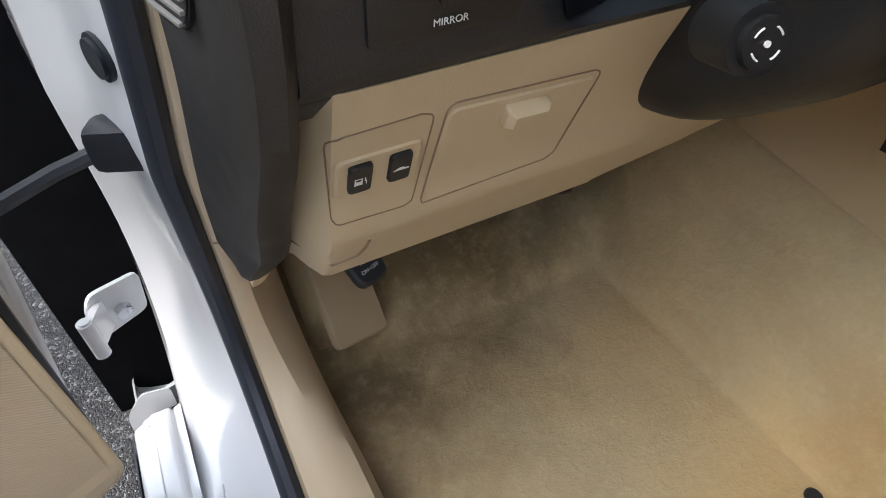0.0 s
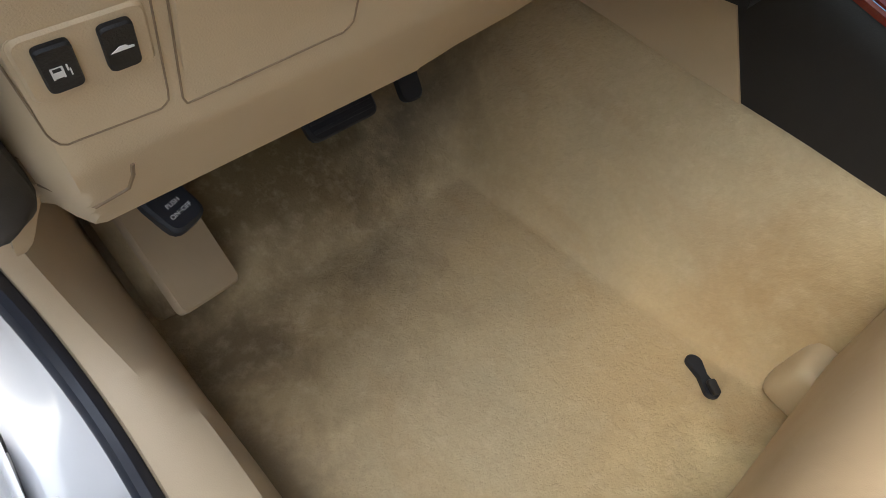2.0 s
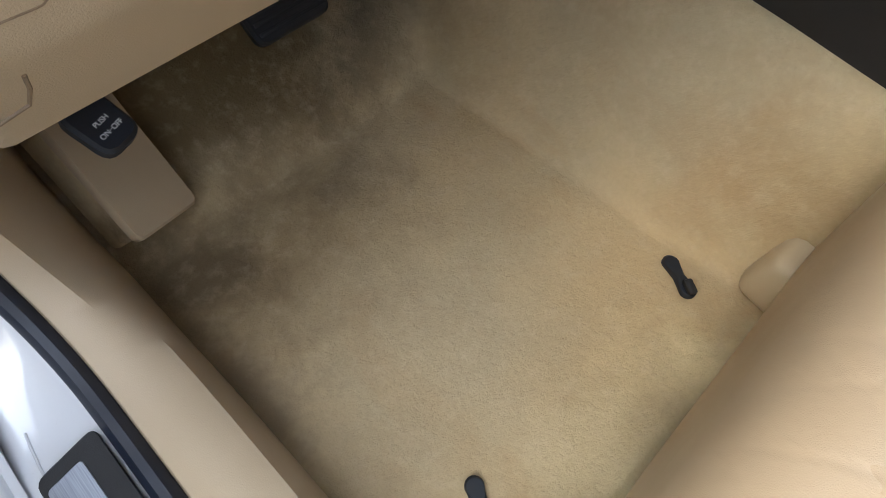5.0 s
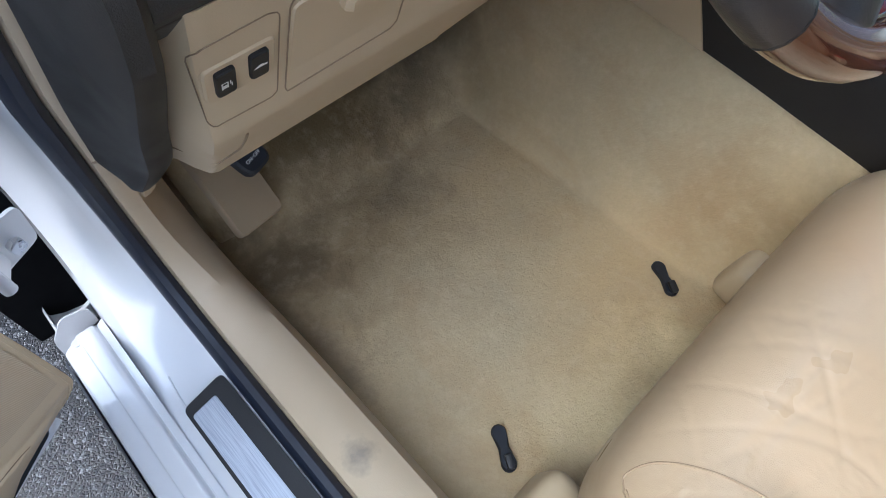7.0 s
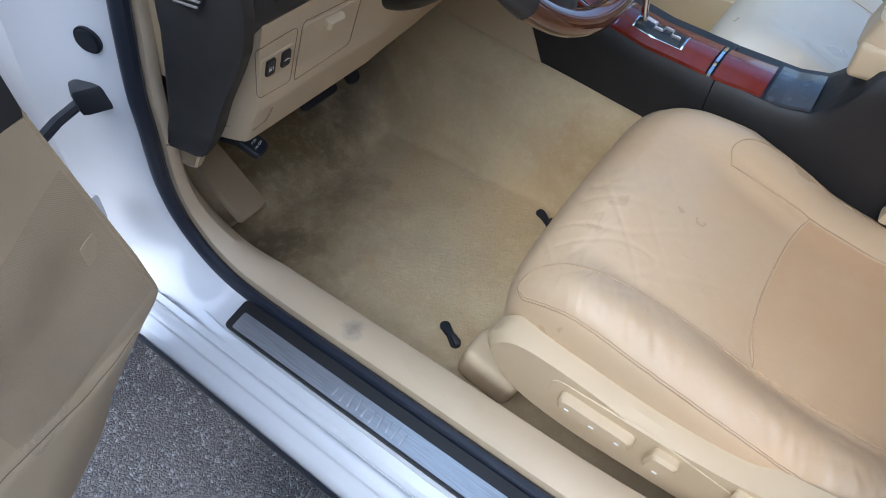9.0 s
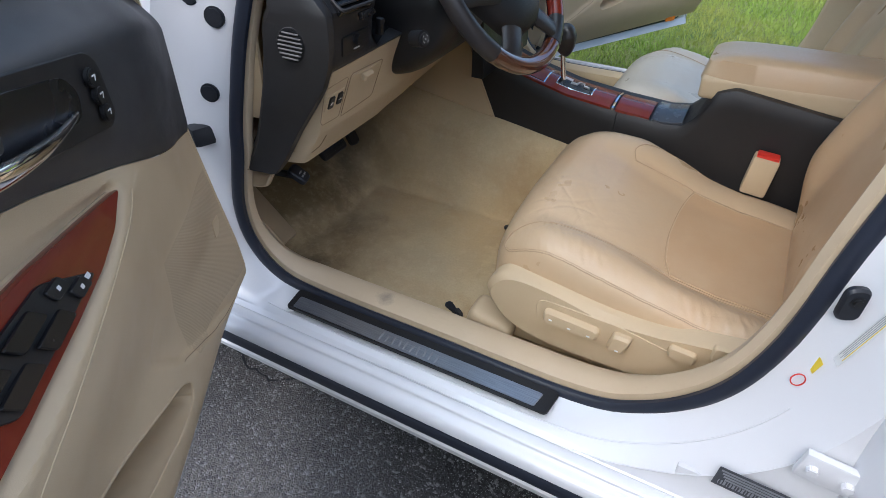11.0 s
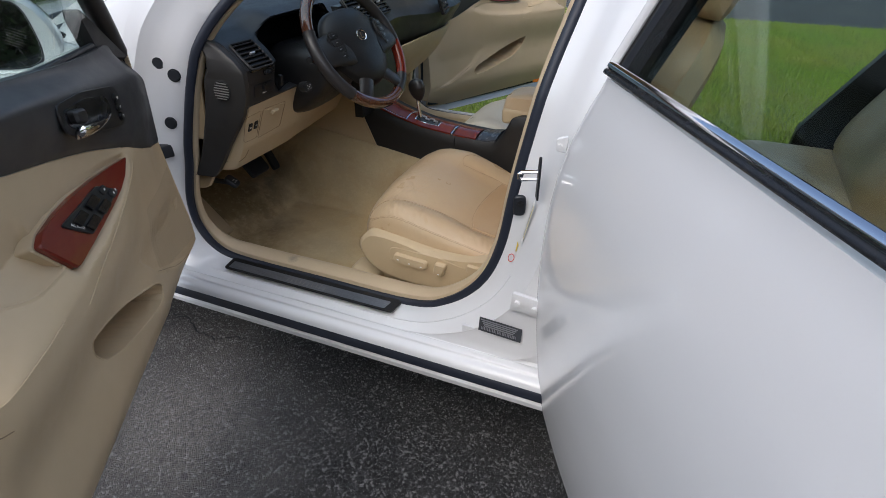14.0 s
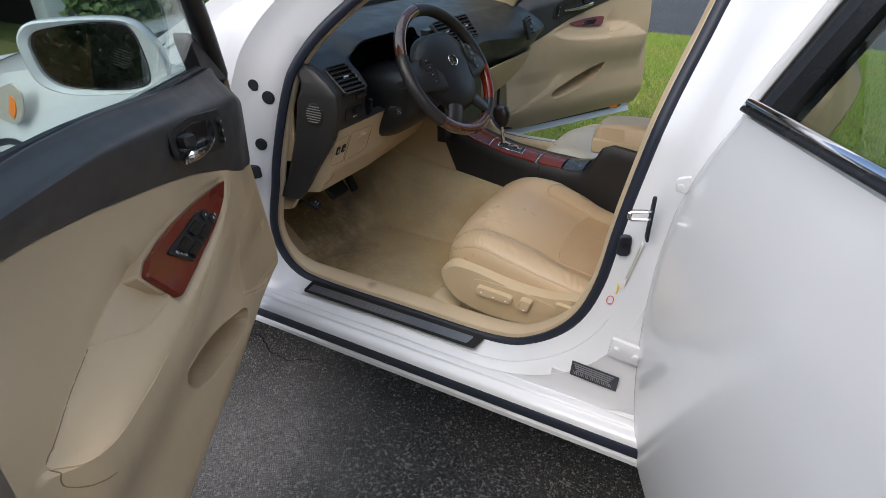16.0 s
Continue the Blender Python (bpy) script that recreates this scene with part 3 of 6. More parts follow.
edge_rows = [r[-1] for r in around(FRAME) if r[-1].y > -0.42 and r[-1].z > 0.60]
edge_rows.sort(key=lambda p: p.z)
for sgn in (-1, 1):
    rows = []
    for p in edge_rows:
        e = screen_edge(p.z + 0.02)
        low = Vector((-0.808, 0.352, min(p.z, 0.90)))
        q = low.lerp(e + Vector((0.01, 0.0, 0.0)), step(0.90, 1.02, p.z))
        mid = p.lerp(q, 0.5) + Vector((-0.012, 0.0, 0.012)) * step(0.85, 1.0, p.z)
        rows.append([Vector((-sgn * k.x, k.y, k.z)) for k in (p, p.lerp(mid, 0.5) + Vector((-0.004, 0, 0.002)), mid, mid.lerp(q, 0.5), q)])
    part("pillar_panel", loft(rows), WHITE, car, "white windscreen pillar foot")

# front wings and bonnet
def bonnet(u, v):
    x, y = lerp(-0.80, 0.80, u), lerp(0.50, 1.75, v)
    e = abs(2 * u - 1)
    return (x, y, 0.985 - 0.10 * e**4 - 0.20 * v**1.8 + 0.012 * math.cos(e * 6.3) * (1 - v))


part("bonnet", sheet(bonnet, 30, 16, 0.012), WHITE, car, "white bonnet")
for sgn in (-1, 1):
    def wing(u, v, s=sgn):
        y = lerp(0.33, 1.75, v)
        z = lerp(0.885, 0.30, u)
        arch = max(0.0, 1 - ((y - 1.15) / 0.36) ** 2) ** 0.5 * 0.60
        z = max(z, arch) if z < 0.68 else z
        w = max(0.0, (y - 0.50) / 1.25)
        return (s * (0.80 + 0.085 * math.sin(min(1, u * 1.4) * 1.57) - 0.12 * step(0.6, 1.0, v)), y, z - (0.20 * w**1.8 - 0.012 * (1 - w)) * (1 - u))
    part("front_wing", sheet(wing, 20, 30, 0.012, (-sgn, 0, 0)), WHITE, car, "white front wing")

    lm = basis((sgn * 0.872, 0, 0), (0, 1, 0), (0, 0, 1)) if sgn > 0 else basis((sgn * 0.872, 0, 0), (0, -1, 0), (0, 0, 1))
    lamp = part("headlamp", slab(rounded([(y * sgn, z) for y, z in ((0.985, 0.80), (1.02, 0.825), (1.12, 0.795), (1.24, 0.73), (1.16, 0.68), (1.07, 0.68), (1.01, 0.73))], 0.03), 0.005, lm, 0.003), LENS, car, "clear headlamp lens")
    part("side_marker", slab(rounded([(y * sgn, z) for y, z in ((1.035, 0.77), (1.055, 0.785), (1.10, 0.72), (1.08, 0.70), (1.05, 0.73))], 0.008), 0.003, lm @ pose(0, 0, 0.0045), 0.0015), ORANGE, lamp, "amber side marker")

    def quarter(u, v, s=sgn):
        y = lerp(-1.95, -2.9, v)
        return (s * (0.86 - 0.10 * step(0.5, 1, v) + 0.03 * math.sin(u * 3.1)), y, lerp(0.98, 0.3, u))
    part("rear_wing", sheet(quarter, 10, 12, 0.012, (-sgn, 0, 0)), WHITE, car, "white rear wing")
    # inner wing in the shade black, so the hinge gap stays dark
    part("firewall_side", box(0.03, 0.5, 0.7, pose(sgn * 0.76, 0.52, 0.6), 0.01), SHADE_BLACK, car, "black inner wing")
part("front_panel", sheet(lambda u, v: (lerp(-0.76, 0.76, u), 1.72 + 0.10 * math.cos((u - 0.5) * 3.0) * math.sin(0.4 + 2.2 * v), lerp(0.78, 0.24, v)), 16, 10, 0.012, (0, -1, 0)), WHITE, car, "white front bumper")
part("boot_lid", sheet(lambda u, v: (lerp(-0.76, 0.76, u), lerp(-2.45, -2.95, v), 1.02 - 0.06 * abs(2 * u - 1) ** 3 - 0.3 * v**5), 12, 10, 0.01), WHITE, car, "white boot lid")
part("tail_panel", box(1.5, 0.03, 0.55, pose(0, -2.92, 0.5), 0.01), WHITE, car, "white tail panel")
part("firewall", box(1.4, 0.03, 0.75, pose(0, 0.66, 0.58), 0.01), RUBBER, car, "black firewall")
part("rear_shelf", box(1.3, 0.5, 0.02, pose(0, -2.2, 0.95), 0.005), GREY, car, "grey rear shelf")
part("cowl", sheet(lambda u, v: (lerp(-0.74, 0.74, u), lerp(0.40, 0.66, v), 0.985 - 0.05 * abs(2 * u - 1) ** 3), 12, 4, 0.02), BLACK, car, "black cowl below the windscreen")
for sgn in (-1, 1):
    for y in (1.15, -1.62 - 0.9):
        w = part("wheel", merge(disc(0.32, 0.2, pose(sgn * 0.77, y, 0.32, 0, 90, 0), 36, 0.02)), RUBBER, car, "black tyre")
        part("rim", disc(0.21, 0.205, pose(sgn * 0.772, y, 0.32, 0, 90, 0), 28, 0.02), SILVER, w, "silver alloy rim")
# ---- seats ----
def pillow(centre, size, crown, nu=40, nv=40, m=5.0, n=4.0, under=0.02):
    """A stuffed block: a rounded plan, steep sides and a shaped top. crown(p, q) lifts the top, p and q from -1 to 1."""
    def at(u, v):
        p, q = 2 * u - 1, 2 * v - 1
        p, q = math.copysign(abs(p) ** 0.7, p), math.copysign(abs(q) ** 0.7, q)
        r = (abs(p) ** m + abs(q) ** m) ** (1 / m) or 1.0
        k = max(abs(p), abs(q))
        p, q = p * k / r, q * k / r
        f = max(0.0, 1 - k**n) ** (1 / n)
        return (centre[0] + p * size[0] / 2, centre[1] + q * size[1] / 2, centre[2] + f * (size[2] + crown(p, q)))
    bm = sheet(at, nu, nv)
    return bm, at


SEAT_Y, SEAT_W, SEAT_L, SEAT_BASE = -0.617, 0.520, 0.572, 0.335


def cushion_top(a, y):
    """Height of the cushion's top at a place, a: across from its middle, plus towards the console."""
    z = between([(-0.90, 0.442), (-0.82, 0.436), (-0.74, 0.438), (-0.66, 0.452), (-0.58, 0.484), (-0.50, 0.516), (-0.44, 0.533), (-0.40, 0.541), (-0.33, 0.546)], y)
    z -= 0.032 * step(-0.02, -0.25, a) * step(-0.60, -0.42, y)
    roll = step(-0.140, -0.215, a)
    z = lerp(z, between([(-0.90, 0.448), (-0.75, 0.464), (-0.62, 0.494), (-0.50, 0.525), (-0.40, 0.543), (-0.33, 0.548)], y), roll * step(-0.36, -0.46, y))
    z -= 0.002 * math.exp(-(((a + 0.157) / 0.010) ** 2)) * step(-0.40, -0.50, y)
    z += step(0.095, 0.215, a) * between([(-0.90, 0.014), (-0.80, 0.018), (-0.70, 0.023), (-0.60, 0.034), (-0.52, 0.034), (-0.44, 0.016), (-0.38, 0.0)], y)
    z -= 0.002 * math.exp(-(((a - 0.140) / 0.010) ** 2)) * step(-0.48, -0.56, y)
    z -= 0.0022 * math.exp(-(((y + 0.648 - 0.02 * math.cos(a * 9)) / 0.007) ** 2)) * step(0.16, 0.14, abs(a))
    pucker = roll * step(-0.335, -0.40, y)
    z += 0.0021 * pucker * noise.noise(Vector((a * 30 + y * 20, y * 130 - a * 45, 0.0)))
    z += 0.0032 * pucker * step(-0.62, -0.80, y) * noise.noise(Vector((a * 40 - y * 20, y * 34 + a * 22, 5.0)))
    slack = math.exp(-(((a + 0.10) / 0.13) ** 2)) * math.exp(-(((y + 0.42) / 0.10) ** 2))
    for turn, off, k in ((0.5, 3.0, 15), (-0.9, 8.0, 13), (1.5, 1.0, 17)):
        across = a * math.cos(turn) + y * math.sin(turn)
        along = -a * math.sin(turn) + y * math.cos(turn)
        line = abs(noise.noise(Vector((across * k * 1.6, along * k * 0.35, off))))
        z -= 0.0013 * slack * max(0.0, 1 - line / 0.06)
    return z


def seat(name, x, label, hide=None, way=1):
    """A front seat; way: 1 with the door to its left, -1 with the door to its right."""
    hide = hide or LEATHER
    s = thing(name, label, "car seat", "front seats")
    bm, _ = pillow((x, SEAT_Y, SEAT_BASE), (SEAT_W, SEAT_L, 0.0), lambda p, q: cushion_top(way * p * SEAT_W / 2, SEAT_Y + q * SEAT_L / 2) - SEAT_BASE, 170, 170, 7.0, 5.0)
    cushion = part("seat_cushion", bm, hide, s, "creased beige leather seat cushion", True, 120)

    def top(px, py):
        p, q = (px - x) / SEAT_W * 2, (py - SEAT_Y) / SEAT_L * 2
        k = min(0.999, (abs(p) ** 7 + abs(q) ** 7) ** (1 / 7))
        return SEAT_BASE + (1 - k**5) ** 0.2 * (cushion_top(way * (px - x), py) - SEAT_BASE) + 0.0006

    def seam(points, name="seam", r=0.0008, mat=THREAD, label="stitched leather seam"):
        pts = [(a, b, top(a, b)) for a, b, _ in curve([(x + way * a, b, 0) for a, b in points], 10)]
        part(name, tube(pts, r, 6), mat, cushion, label)

    outer = [(-0.226, -0.366), (-0.234, -0.382), (-0.240, -0.43), (-0.243, -0.52), (-0.244, -0.64), (-0.244, -0.76), (-0.240, -0.86)]
    seam(outer)
    seam([(a + 0.0022, b) for a, b in outer], "stitch_line", 0.0005)
    seam([(-0.226, -0.366), (-0.214, -0.359), (-0.196, -0.372), (-0.180, -0.41), (-0.168, -0.47), (-0.158, -0.56), (-0.153, -0.66), (-0.152, -0.78), (-0.150, -0.86)], "seam", 0.0008)
    if way > 0:
        seam([(0.212, -0.86), (0.214, -0.70), (0.206, -0.57), (0.185, -0.520), (0.155, -0.503), (0.126, -0.513)])
        seam([(0.126, -0.513), (0.134, -0.56), (0.145, -0.643), (0.146, -0.75), (0.142, -0.86)])
    front = [(-0.147, -0.652), (-0.11, -0.636), (-0.04, -0.627), (0.05, -0.628), (0.11, -0.634), (0.145, -0.643)]
    seam(front)

    def insert(u, v):
        a = lerp(-0.146, 0.141, u)
        y0 = between(front, a) - 0.0025
        b = lerp(-0.875, y0, v)
        return (x + way * a, b, top(x + way * a, b) + 0.0012)

    part("seat_insert", sheet(insert, 24, 16, 0.004), LEATHER_TAN if hide is LEATHER else hide, cushion, "tan leather centre panel")
    lean = basis((x, -0.905, 0.40), (-1, 0, 0), (0, -0.37, 0.93))
    bm, _ = pillow((0, 0.33, 0), (0.50, 0.70, 0.10), lambda p, q: 0.055 * step(0.50, 0.85, abs(p)) * step(1.0, 0.5, abs(q)) + 0.015 * math.cos(q * 2), 40, 44)
    bm.transform(lean)
    back = part("backrest", bm, LEATHER_TAN if hide is LEATHER else LEATHER, s, "beige leather backrest")
    bm, _ = pillow((0, 0, 0), (0.50, 0.70, 0.06), lambda p, q: 0.0, 24, 24)
    bm.transform(lean @ pose(0, 0.33, 0.002, 180, 0, 0))
    part("back_panel", bm, BEIGE, back, "beige seat back panel")
    bm, _ = pillow((0, 0, 0), (0.27, 0.17, 0.06), lambda p, q: 0.0, 20, 16)
    bm2, _ = pillow((0, 0, 0), (0.27, 0.17, 0.05), lambda p, q: 0.0, 20, 16)
    bm2.transform(pose(0, 0, 0, 180, 0, 0))
    head = merge(bm, bm2)
    head.transform(lean @ pose(0, 0.76, 0.03))
    part("headrest", head, LEATHER, s, "beige leather headrest")
    for dx in (-0.06, 0.06):
        part("headrest_post", tube([lean @ Vector((dx, 0.60, 0.02)), lean @ Vector((dx, 0.72, 0.03))], 0.006), CHROME, s, "chrome headrest post")
    return s, cushion


driver_seat, driver_cushion = seat("driver_seat", -0.345, "creased tan leather driver's seat beside the centre console")
# cushion takes the lit leather: door light put into its colour
passenger_seat, _ = seat("passenger_seat", 0.345, "beige leather front passenger seat, its cushion painted paler as if lit", LEATHER_LIT, -1)

# seat side shield with its switches
SHIELD = [(-0.352, 0.395), (-0.366, 0.432), (-0.40, 0.450), (-0.47, 0.447), (-0.58, 0.432), (-0.68, 0.430), (-0.74, 0.440), (-0.90, 0.455), (-0.92, 0.36), (-0.70, 0.318), (-0.56, 0.306), (-0.45, 0.318), (-0.385, 0.345)]
shield_out = [(p.x, p.y) for p in curve([(-y, z, 0) for y, z in SHIELD], 4, True)]
side_frame = basis((-0.589, 0, 0), (0, -1, 0), (0, 0, 1))
bm = slab(shield_out, 0.041, side_frame, 0.014)
shield_part = part("side_shield", bm, BEIGE, driver_seat, "beige plastic seat side shield")
recess = rounded([(0.455, 0.425), (0.455, 0.372), (0.66, 0.365), (0.72, 0.40), (0.60, 0.425)], 0.02)
part("switch_recess", slab(recess, 0.0035, basis((-0.628, 0, 0), (0, -1, 0), (0, 0, 1)), 0.003), BEIGE, shield_part, "shallow switch recess")
part("seat_switch", slab(rounded([(0.474, 0.412), (0.474, 0.385), (0.575, 0.380), (0.578, 0.405)], 0.012), 0.016, basis((-0.630, 0, 0), (0, -1, 0), (0, 0, 1)), 0.005), BEIGE, shield_part, "long beige power seat switch")
part("seat_switch", slab(rounded([(0.600, 0.412), (0.592, 0.372), (0.622, 0.370), (0.634, 0.410)], 0.010), 0.016, basis((-0.630, 0, 0), (0, -1, 0), (0, 0, 1)), 0.005), BEIGE, shield_part, "short beige recline switch")
part("seat_switch", slab(rounded([(0.690, 0.425), (0.690, 0.400), (0.735, 0.397), (0.735, 0.422)], 0.008), 0.010, basis((-0.630, 0, 0), (0, -1, 0), (0, 0, 1)), 0.004), BEIGE, shield_part, "beige lumbar switch")
for y0, z0 in ((0.49, 0.397), (0.525, 0.392), (0.56, 0.390), (0.612, 0.380)):
    part("switch_mark", box(0.001, 0.006, 0.003, pose(-0.6467, -y0, z0), 0.0003), CREAM, shield_part, "pale switch marking")
slot_frame = basis((-0.626, 0, 0), (0, -1, 0), (0, 0, 1))
part("belt_guide", slab(rounded([(0.752, 0.452), (0.752, 0.418), (0.86, 0.428), (0.86, 0.462)], 0.008), 0.012, slot_frame, 0.004), BEIGE, shield_part, "beige trim beside the cushion")
part("belt_slot", slab(rounded([(0.768, 0.442), (0.768, 0.430), (0.82, 0.436), (0.82, 0.448)], 0.005), 0.0006, slot_frame @ pose(0, 0, 0.0122), 0.0002), BLACK, shield_part, "dark slot")
part("seat_rail", merge(box(0.06, 0.50, 0.05, pose(-0.55, -0.62, 0.275), 0.012), box(0.06, 0.50, 0.05, pose(-0.20, -0.62, 0.275), 0.012), box(0.38, 0.46, 0.06, pose(-0.36, -0.64, 0.315), 0.01)), BEIGE, driver_seat, "beige seat rail")
for xx in (-0.580, -0.168):
    part("rail_cover", box(0.072, 0.10, 0.075, pose(xx, -0.352, 0.268, 14, 0, 0), 0.022, 4), BEIGE, driver_seat, "beige seat rail end cover")

buckle = thing("seat_belt_buckle", "beige seat belt buckle with a red release button", "belt buckle")
part("housing", box(0.034, 0.052, 0.09, pose(-0.117, -0.755, 0.497, 4, 0, 0), 0.007), BEIGE, buckle, "beige buckle housing")
part("release_button", box(0.029, 0.044, 0.012, pose(-0.117, -0.7585, 0.540, 4, 0, 0), 0.004), RED, buckle, "red release button")

rear_seat = thing("rear_bench", "beige leather rear bench seat", "car seat")
bm, _ = pillow((0, -1.53, 0.30), (1.25, 0.58, 0.20), lambda p, q: 0.02 * math.cos(p * 6), 30, 16)
part("seat_cushion", bm, LEATHER, rear_seat)
bm, _ = pillow((0, 0.3, 0), (1.25, 0.66, 0.12), lambda p, q: 0.02 * math.cos(p * 6), 30, 16)
bm.transform(basis((0, -1.70, 0.42), (-1, 0, 0), (0, -0.50, 0.866)))
part("backrest", bm, LEATHER, rear_seat)
quarter = rounded([(-1.53, 0.30), (-1.545, 0.475), (-1.74, 0.785), (-1.86, 0.985), (-2.35, 0.985), (-2.35, 0.30)], 0.02)
# dark dash skin puts the shade of the rear cabin into this trim
part("quarter_trim", slab(quarter, 0.05, basis((0.71, 0, 0), (0, 1, 0), (0, 0, 1)), 0.008), DASH, car, "trim behind the far rear door opening, its shade painted as dark skin")

# ---- dashboard ----
dash = thing("dashboard", "dark grey and beige car dashboard with vents and switches", "dashboard")


def knee(x, v):
    """The beige lower panel: x across, v from its upper edge to the underside."""
    line = [(-0.072, 0.778), (-0.055, 0.740), (-0.038, 0.70), (-0.022, 0.650), (0.002, 0.612), (0.022, 0.582), (0.060, 0.575), (0.20, 0.63)]
    k = min(len(line) - 1.001, v * (len(line) - 1))
    i = int(k)
    y, z = (lerp(line[i][c], line[i + 1][c], k - i) for c in (0, 1))
    left = step(-0.652, -0.676, x)
    y += 0.050 * left**1.3
    low = step(-0.668, -0.70, x) * step(0.40, 0.80, v)
    return (x, y + 0.012 * low, z - 0.048 * low)


panel = part("lower_panel", sheet(lambda u, v: knee(lerp(-0.684 - 0.021 * step(0.50, 0.72, v), -0.405, u), v), 50, 42, 0.006, (0, 1, 0)), BEIGE, dash, "beige lower dash panel")


def knee_right(u, v):
    x = lerp(-0.405, -0.07, u)
    top = 0.16 + 0.10 * step(0.0, 0.5, u)
    p = knee(x, lerp(top, 1.0, v))
    return (x, p[1] + 0.02 * u, p[2] + 0.012 * u)


part("lower_panel", sheet(knee_right, 24, 24, 0.006, (0, 1, 0)), BEIGE, dash, "beige panel under the steering column")


def on_panel(x, z):
    """A place on the lower panel at a height."""
    best = min((knee(x, k / 200) for k in range(140)), key=lambda p: abs(p[2] - z))
    return Vector(best)


def panel_frame(x, z):
    a, b = on_panel(x, z - 0.01), on_panel(x, z + 0.01)
    return basis(on_panel(x, z), (1, 0, 0), b - a)


def groove(points, r=0.0007, parent=panel, closed=True, mat=BEIGE_DARK):
    pts = [on_panel(x, z) + Vector((0, -0.0002, 0)) for x, z in points]
    part("gap_line", tube(pts, r, 6, closed), mat, parent, "narrow panel gap")


groove(rounded([(-0.659, 0.748), (-0.600, 0.750), (-0.603, 0.668), (-0.656, 0.671)], 0.009), 0.0005)
groove(rounded([(-0.593, 0.752), (-0.489, 0.745), (-0.494, 0.670), (-0.597, 0.664)], 0.007), 0.0006)
part("pocket_lid", slab(rounded([(-0.0715, 0.0390), (0.0295, 0.0320), (0.0250, -0.0400), (-0.0752, -0.0455)], 0.007), 0.003, panel_frame(-0.520, 0.712) @ pose(0, 0, -0.0015), 0.0015), BEIGE, panel, "beige coin pocket lid")
part("lid_pull", slab(rounded([(-0.015, 0.008), (0.015, 0.006), (0.015, -0.007), (-0.015, -0.007)], 0.003), 0.011, panel_frame(-0.541, 0.733), 0.004), BEIGE, panel, "cream finger pull")
part("switch_frame", slab(rounded([(-0.026, 0.019), (0.026, 0.019), (0.026, -0.018), (-0.026, -0.018)], 0.006), 0.0015, panel_frame(-0.629, 0.713), 0.002), BEIGE, panel, "beige switch surround")
for dx, wide in ((-0.0119, 0.0138), (0.0119, 0.0134)):
    fr = panel_frame(-0.629, 0.7135) @ pose(dx, 0, 0.0005)
    b = part("push_button", slab(rounded([(-wide / 2, 0.0125), (wide / 2, 0.0125), (wide / 2, -0.0125), (-wide / 2, -0.0125)], 0.003), 0.004, fr, 0.001), BLACK, panel, "black release button")
    if dx < 0:
        fi = fr @ pose(0, -0.001, 0.0039)
        icon = merge(*[box(w, h, 0.0003, fi @ pose(px, py, 0), 0) for px, py, w, h in ((-0.0015, 0.003, 0.0046, 0.0007), (-0.0035, 0, 0.0008, 0.0062), (0.0005, 0, 0.0008, 0.0062), (-0.0015, -0.001, 0.0046, 0.0034), (0.0024, 0.0015, 0.0007, 0.0036), (0.0032, -0.0012, 0.0006, 0.0040))])
    else:
        icon = slab([(-0.0050, -0.0010), (-0.0030, 0.0002), (-0.0012, 0.0016), (0.0014, 0.0016), (0.0026, 0.0004), (0.0048, 0.0002), (0.0048, -0.0010)], 0.0004, fr @ pose(0, 0, 0.0038), 0.0001)
    part("button_symbol", icon, CREAM, b, "white pictogram")
# access cover low on the panel
groove([(-0.671, 0.640), (-0.671, 0.625), (-0.671, 0.610)], 0.0012, panel, False)
groove([(-0.629, 0.637), (-0.630, 0.626), (-0.634, 0.614), (-0.653, 0.6095), (-0.670, 0.6085)], 0.0012, panel, False)


def end_cap(z):
    """The dark left end of the dashboard: its section at a height, from the door side round the ridge to the beige panel."""
    for (za, ya, ra), (zb, yb, rb) in zip(CAP, CAP[1:]):
        if zb <= z <= za:
            t = (za - z) / (za - zb)
            y, right = lerp(ya, yb, t), lerp(ra, rb, t)
    back = lerp(0.058, 0.112, step(0.62, 0.80, z)) * lerp(1.0, 0.35, step(0.84, 0.95, z))
    left = -0.709 - 0.010 * step(0.80, 0.64, z) + 0.010 * step(0.88, 0.95, z)
    ridge = lerp(-0.690, -0.697, step(0.83, 0.66, z)) - 0.010 * step(0.61, 0.575, z)
    return [(left + 0.03, y + back + 0.03, z), (left + 0.004, y + back + 0.008, z), (left, y + back, z), (lerp(left, ridge, 0.5), y + back * 0.42, z), (ridge - 0.0045, y + 0.008, z), (ridge, y, z), (lerp(ridge, right, 0.6), y - 0.001, z), (right - 0.002, y + 0.004, z), (right, y + 0.012, z), (right, y + 0.10, z)]


CAP = [(0.950, 0.000, -0.662), (0.935, -0.030, -0.663), (0.905, -0.072, -0.665), (0.878, -0.096, -0.667), (0.84, -0.097, -0.669), (0.80, -0.090, -0.671), (0.76, -0.074, -0.672), (0.73, -0.054, -0.672), (0.67, -0.010, -0.673), (0.625, 0.020, -0.672), (0.604, 0.034, -0.673), (0.592, 0.041, -0.677), (0.583, 0.047, -0.684), (0.575, 0.053, -0.696)]
cap = part("end_cap", loft([end_cap(lerp(0.950, 0.575, k / 60)) for k in range(61)], capped=True), CAP_GREY, dash, "dark grey dash end cap")
# slats coloured pale to carry the light they reflect
SLAT = simple("slat_sheen_grey", (0.20, 0.19, 0.18), 0.5)
VENT = basis((-0.7030, -0.032, 0.830), (0.30, -0.95, 0.0), (0, 0, 1)) @ pose(0, 0, 0, 0, 0, -8)
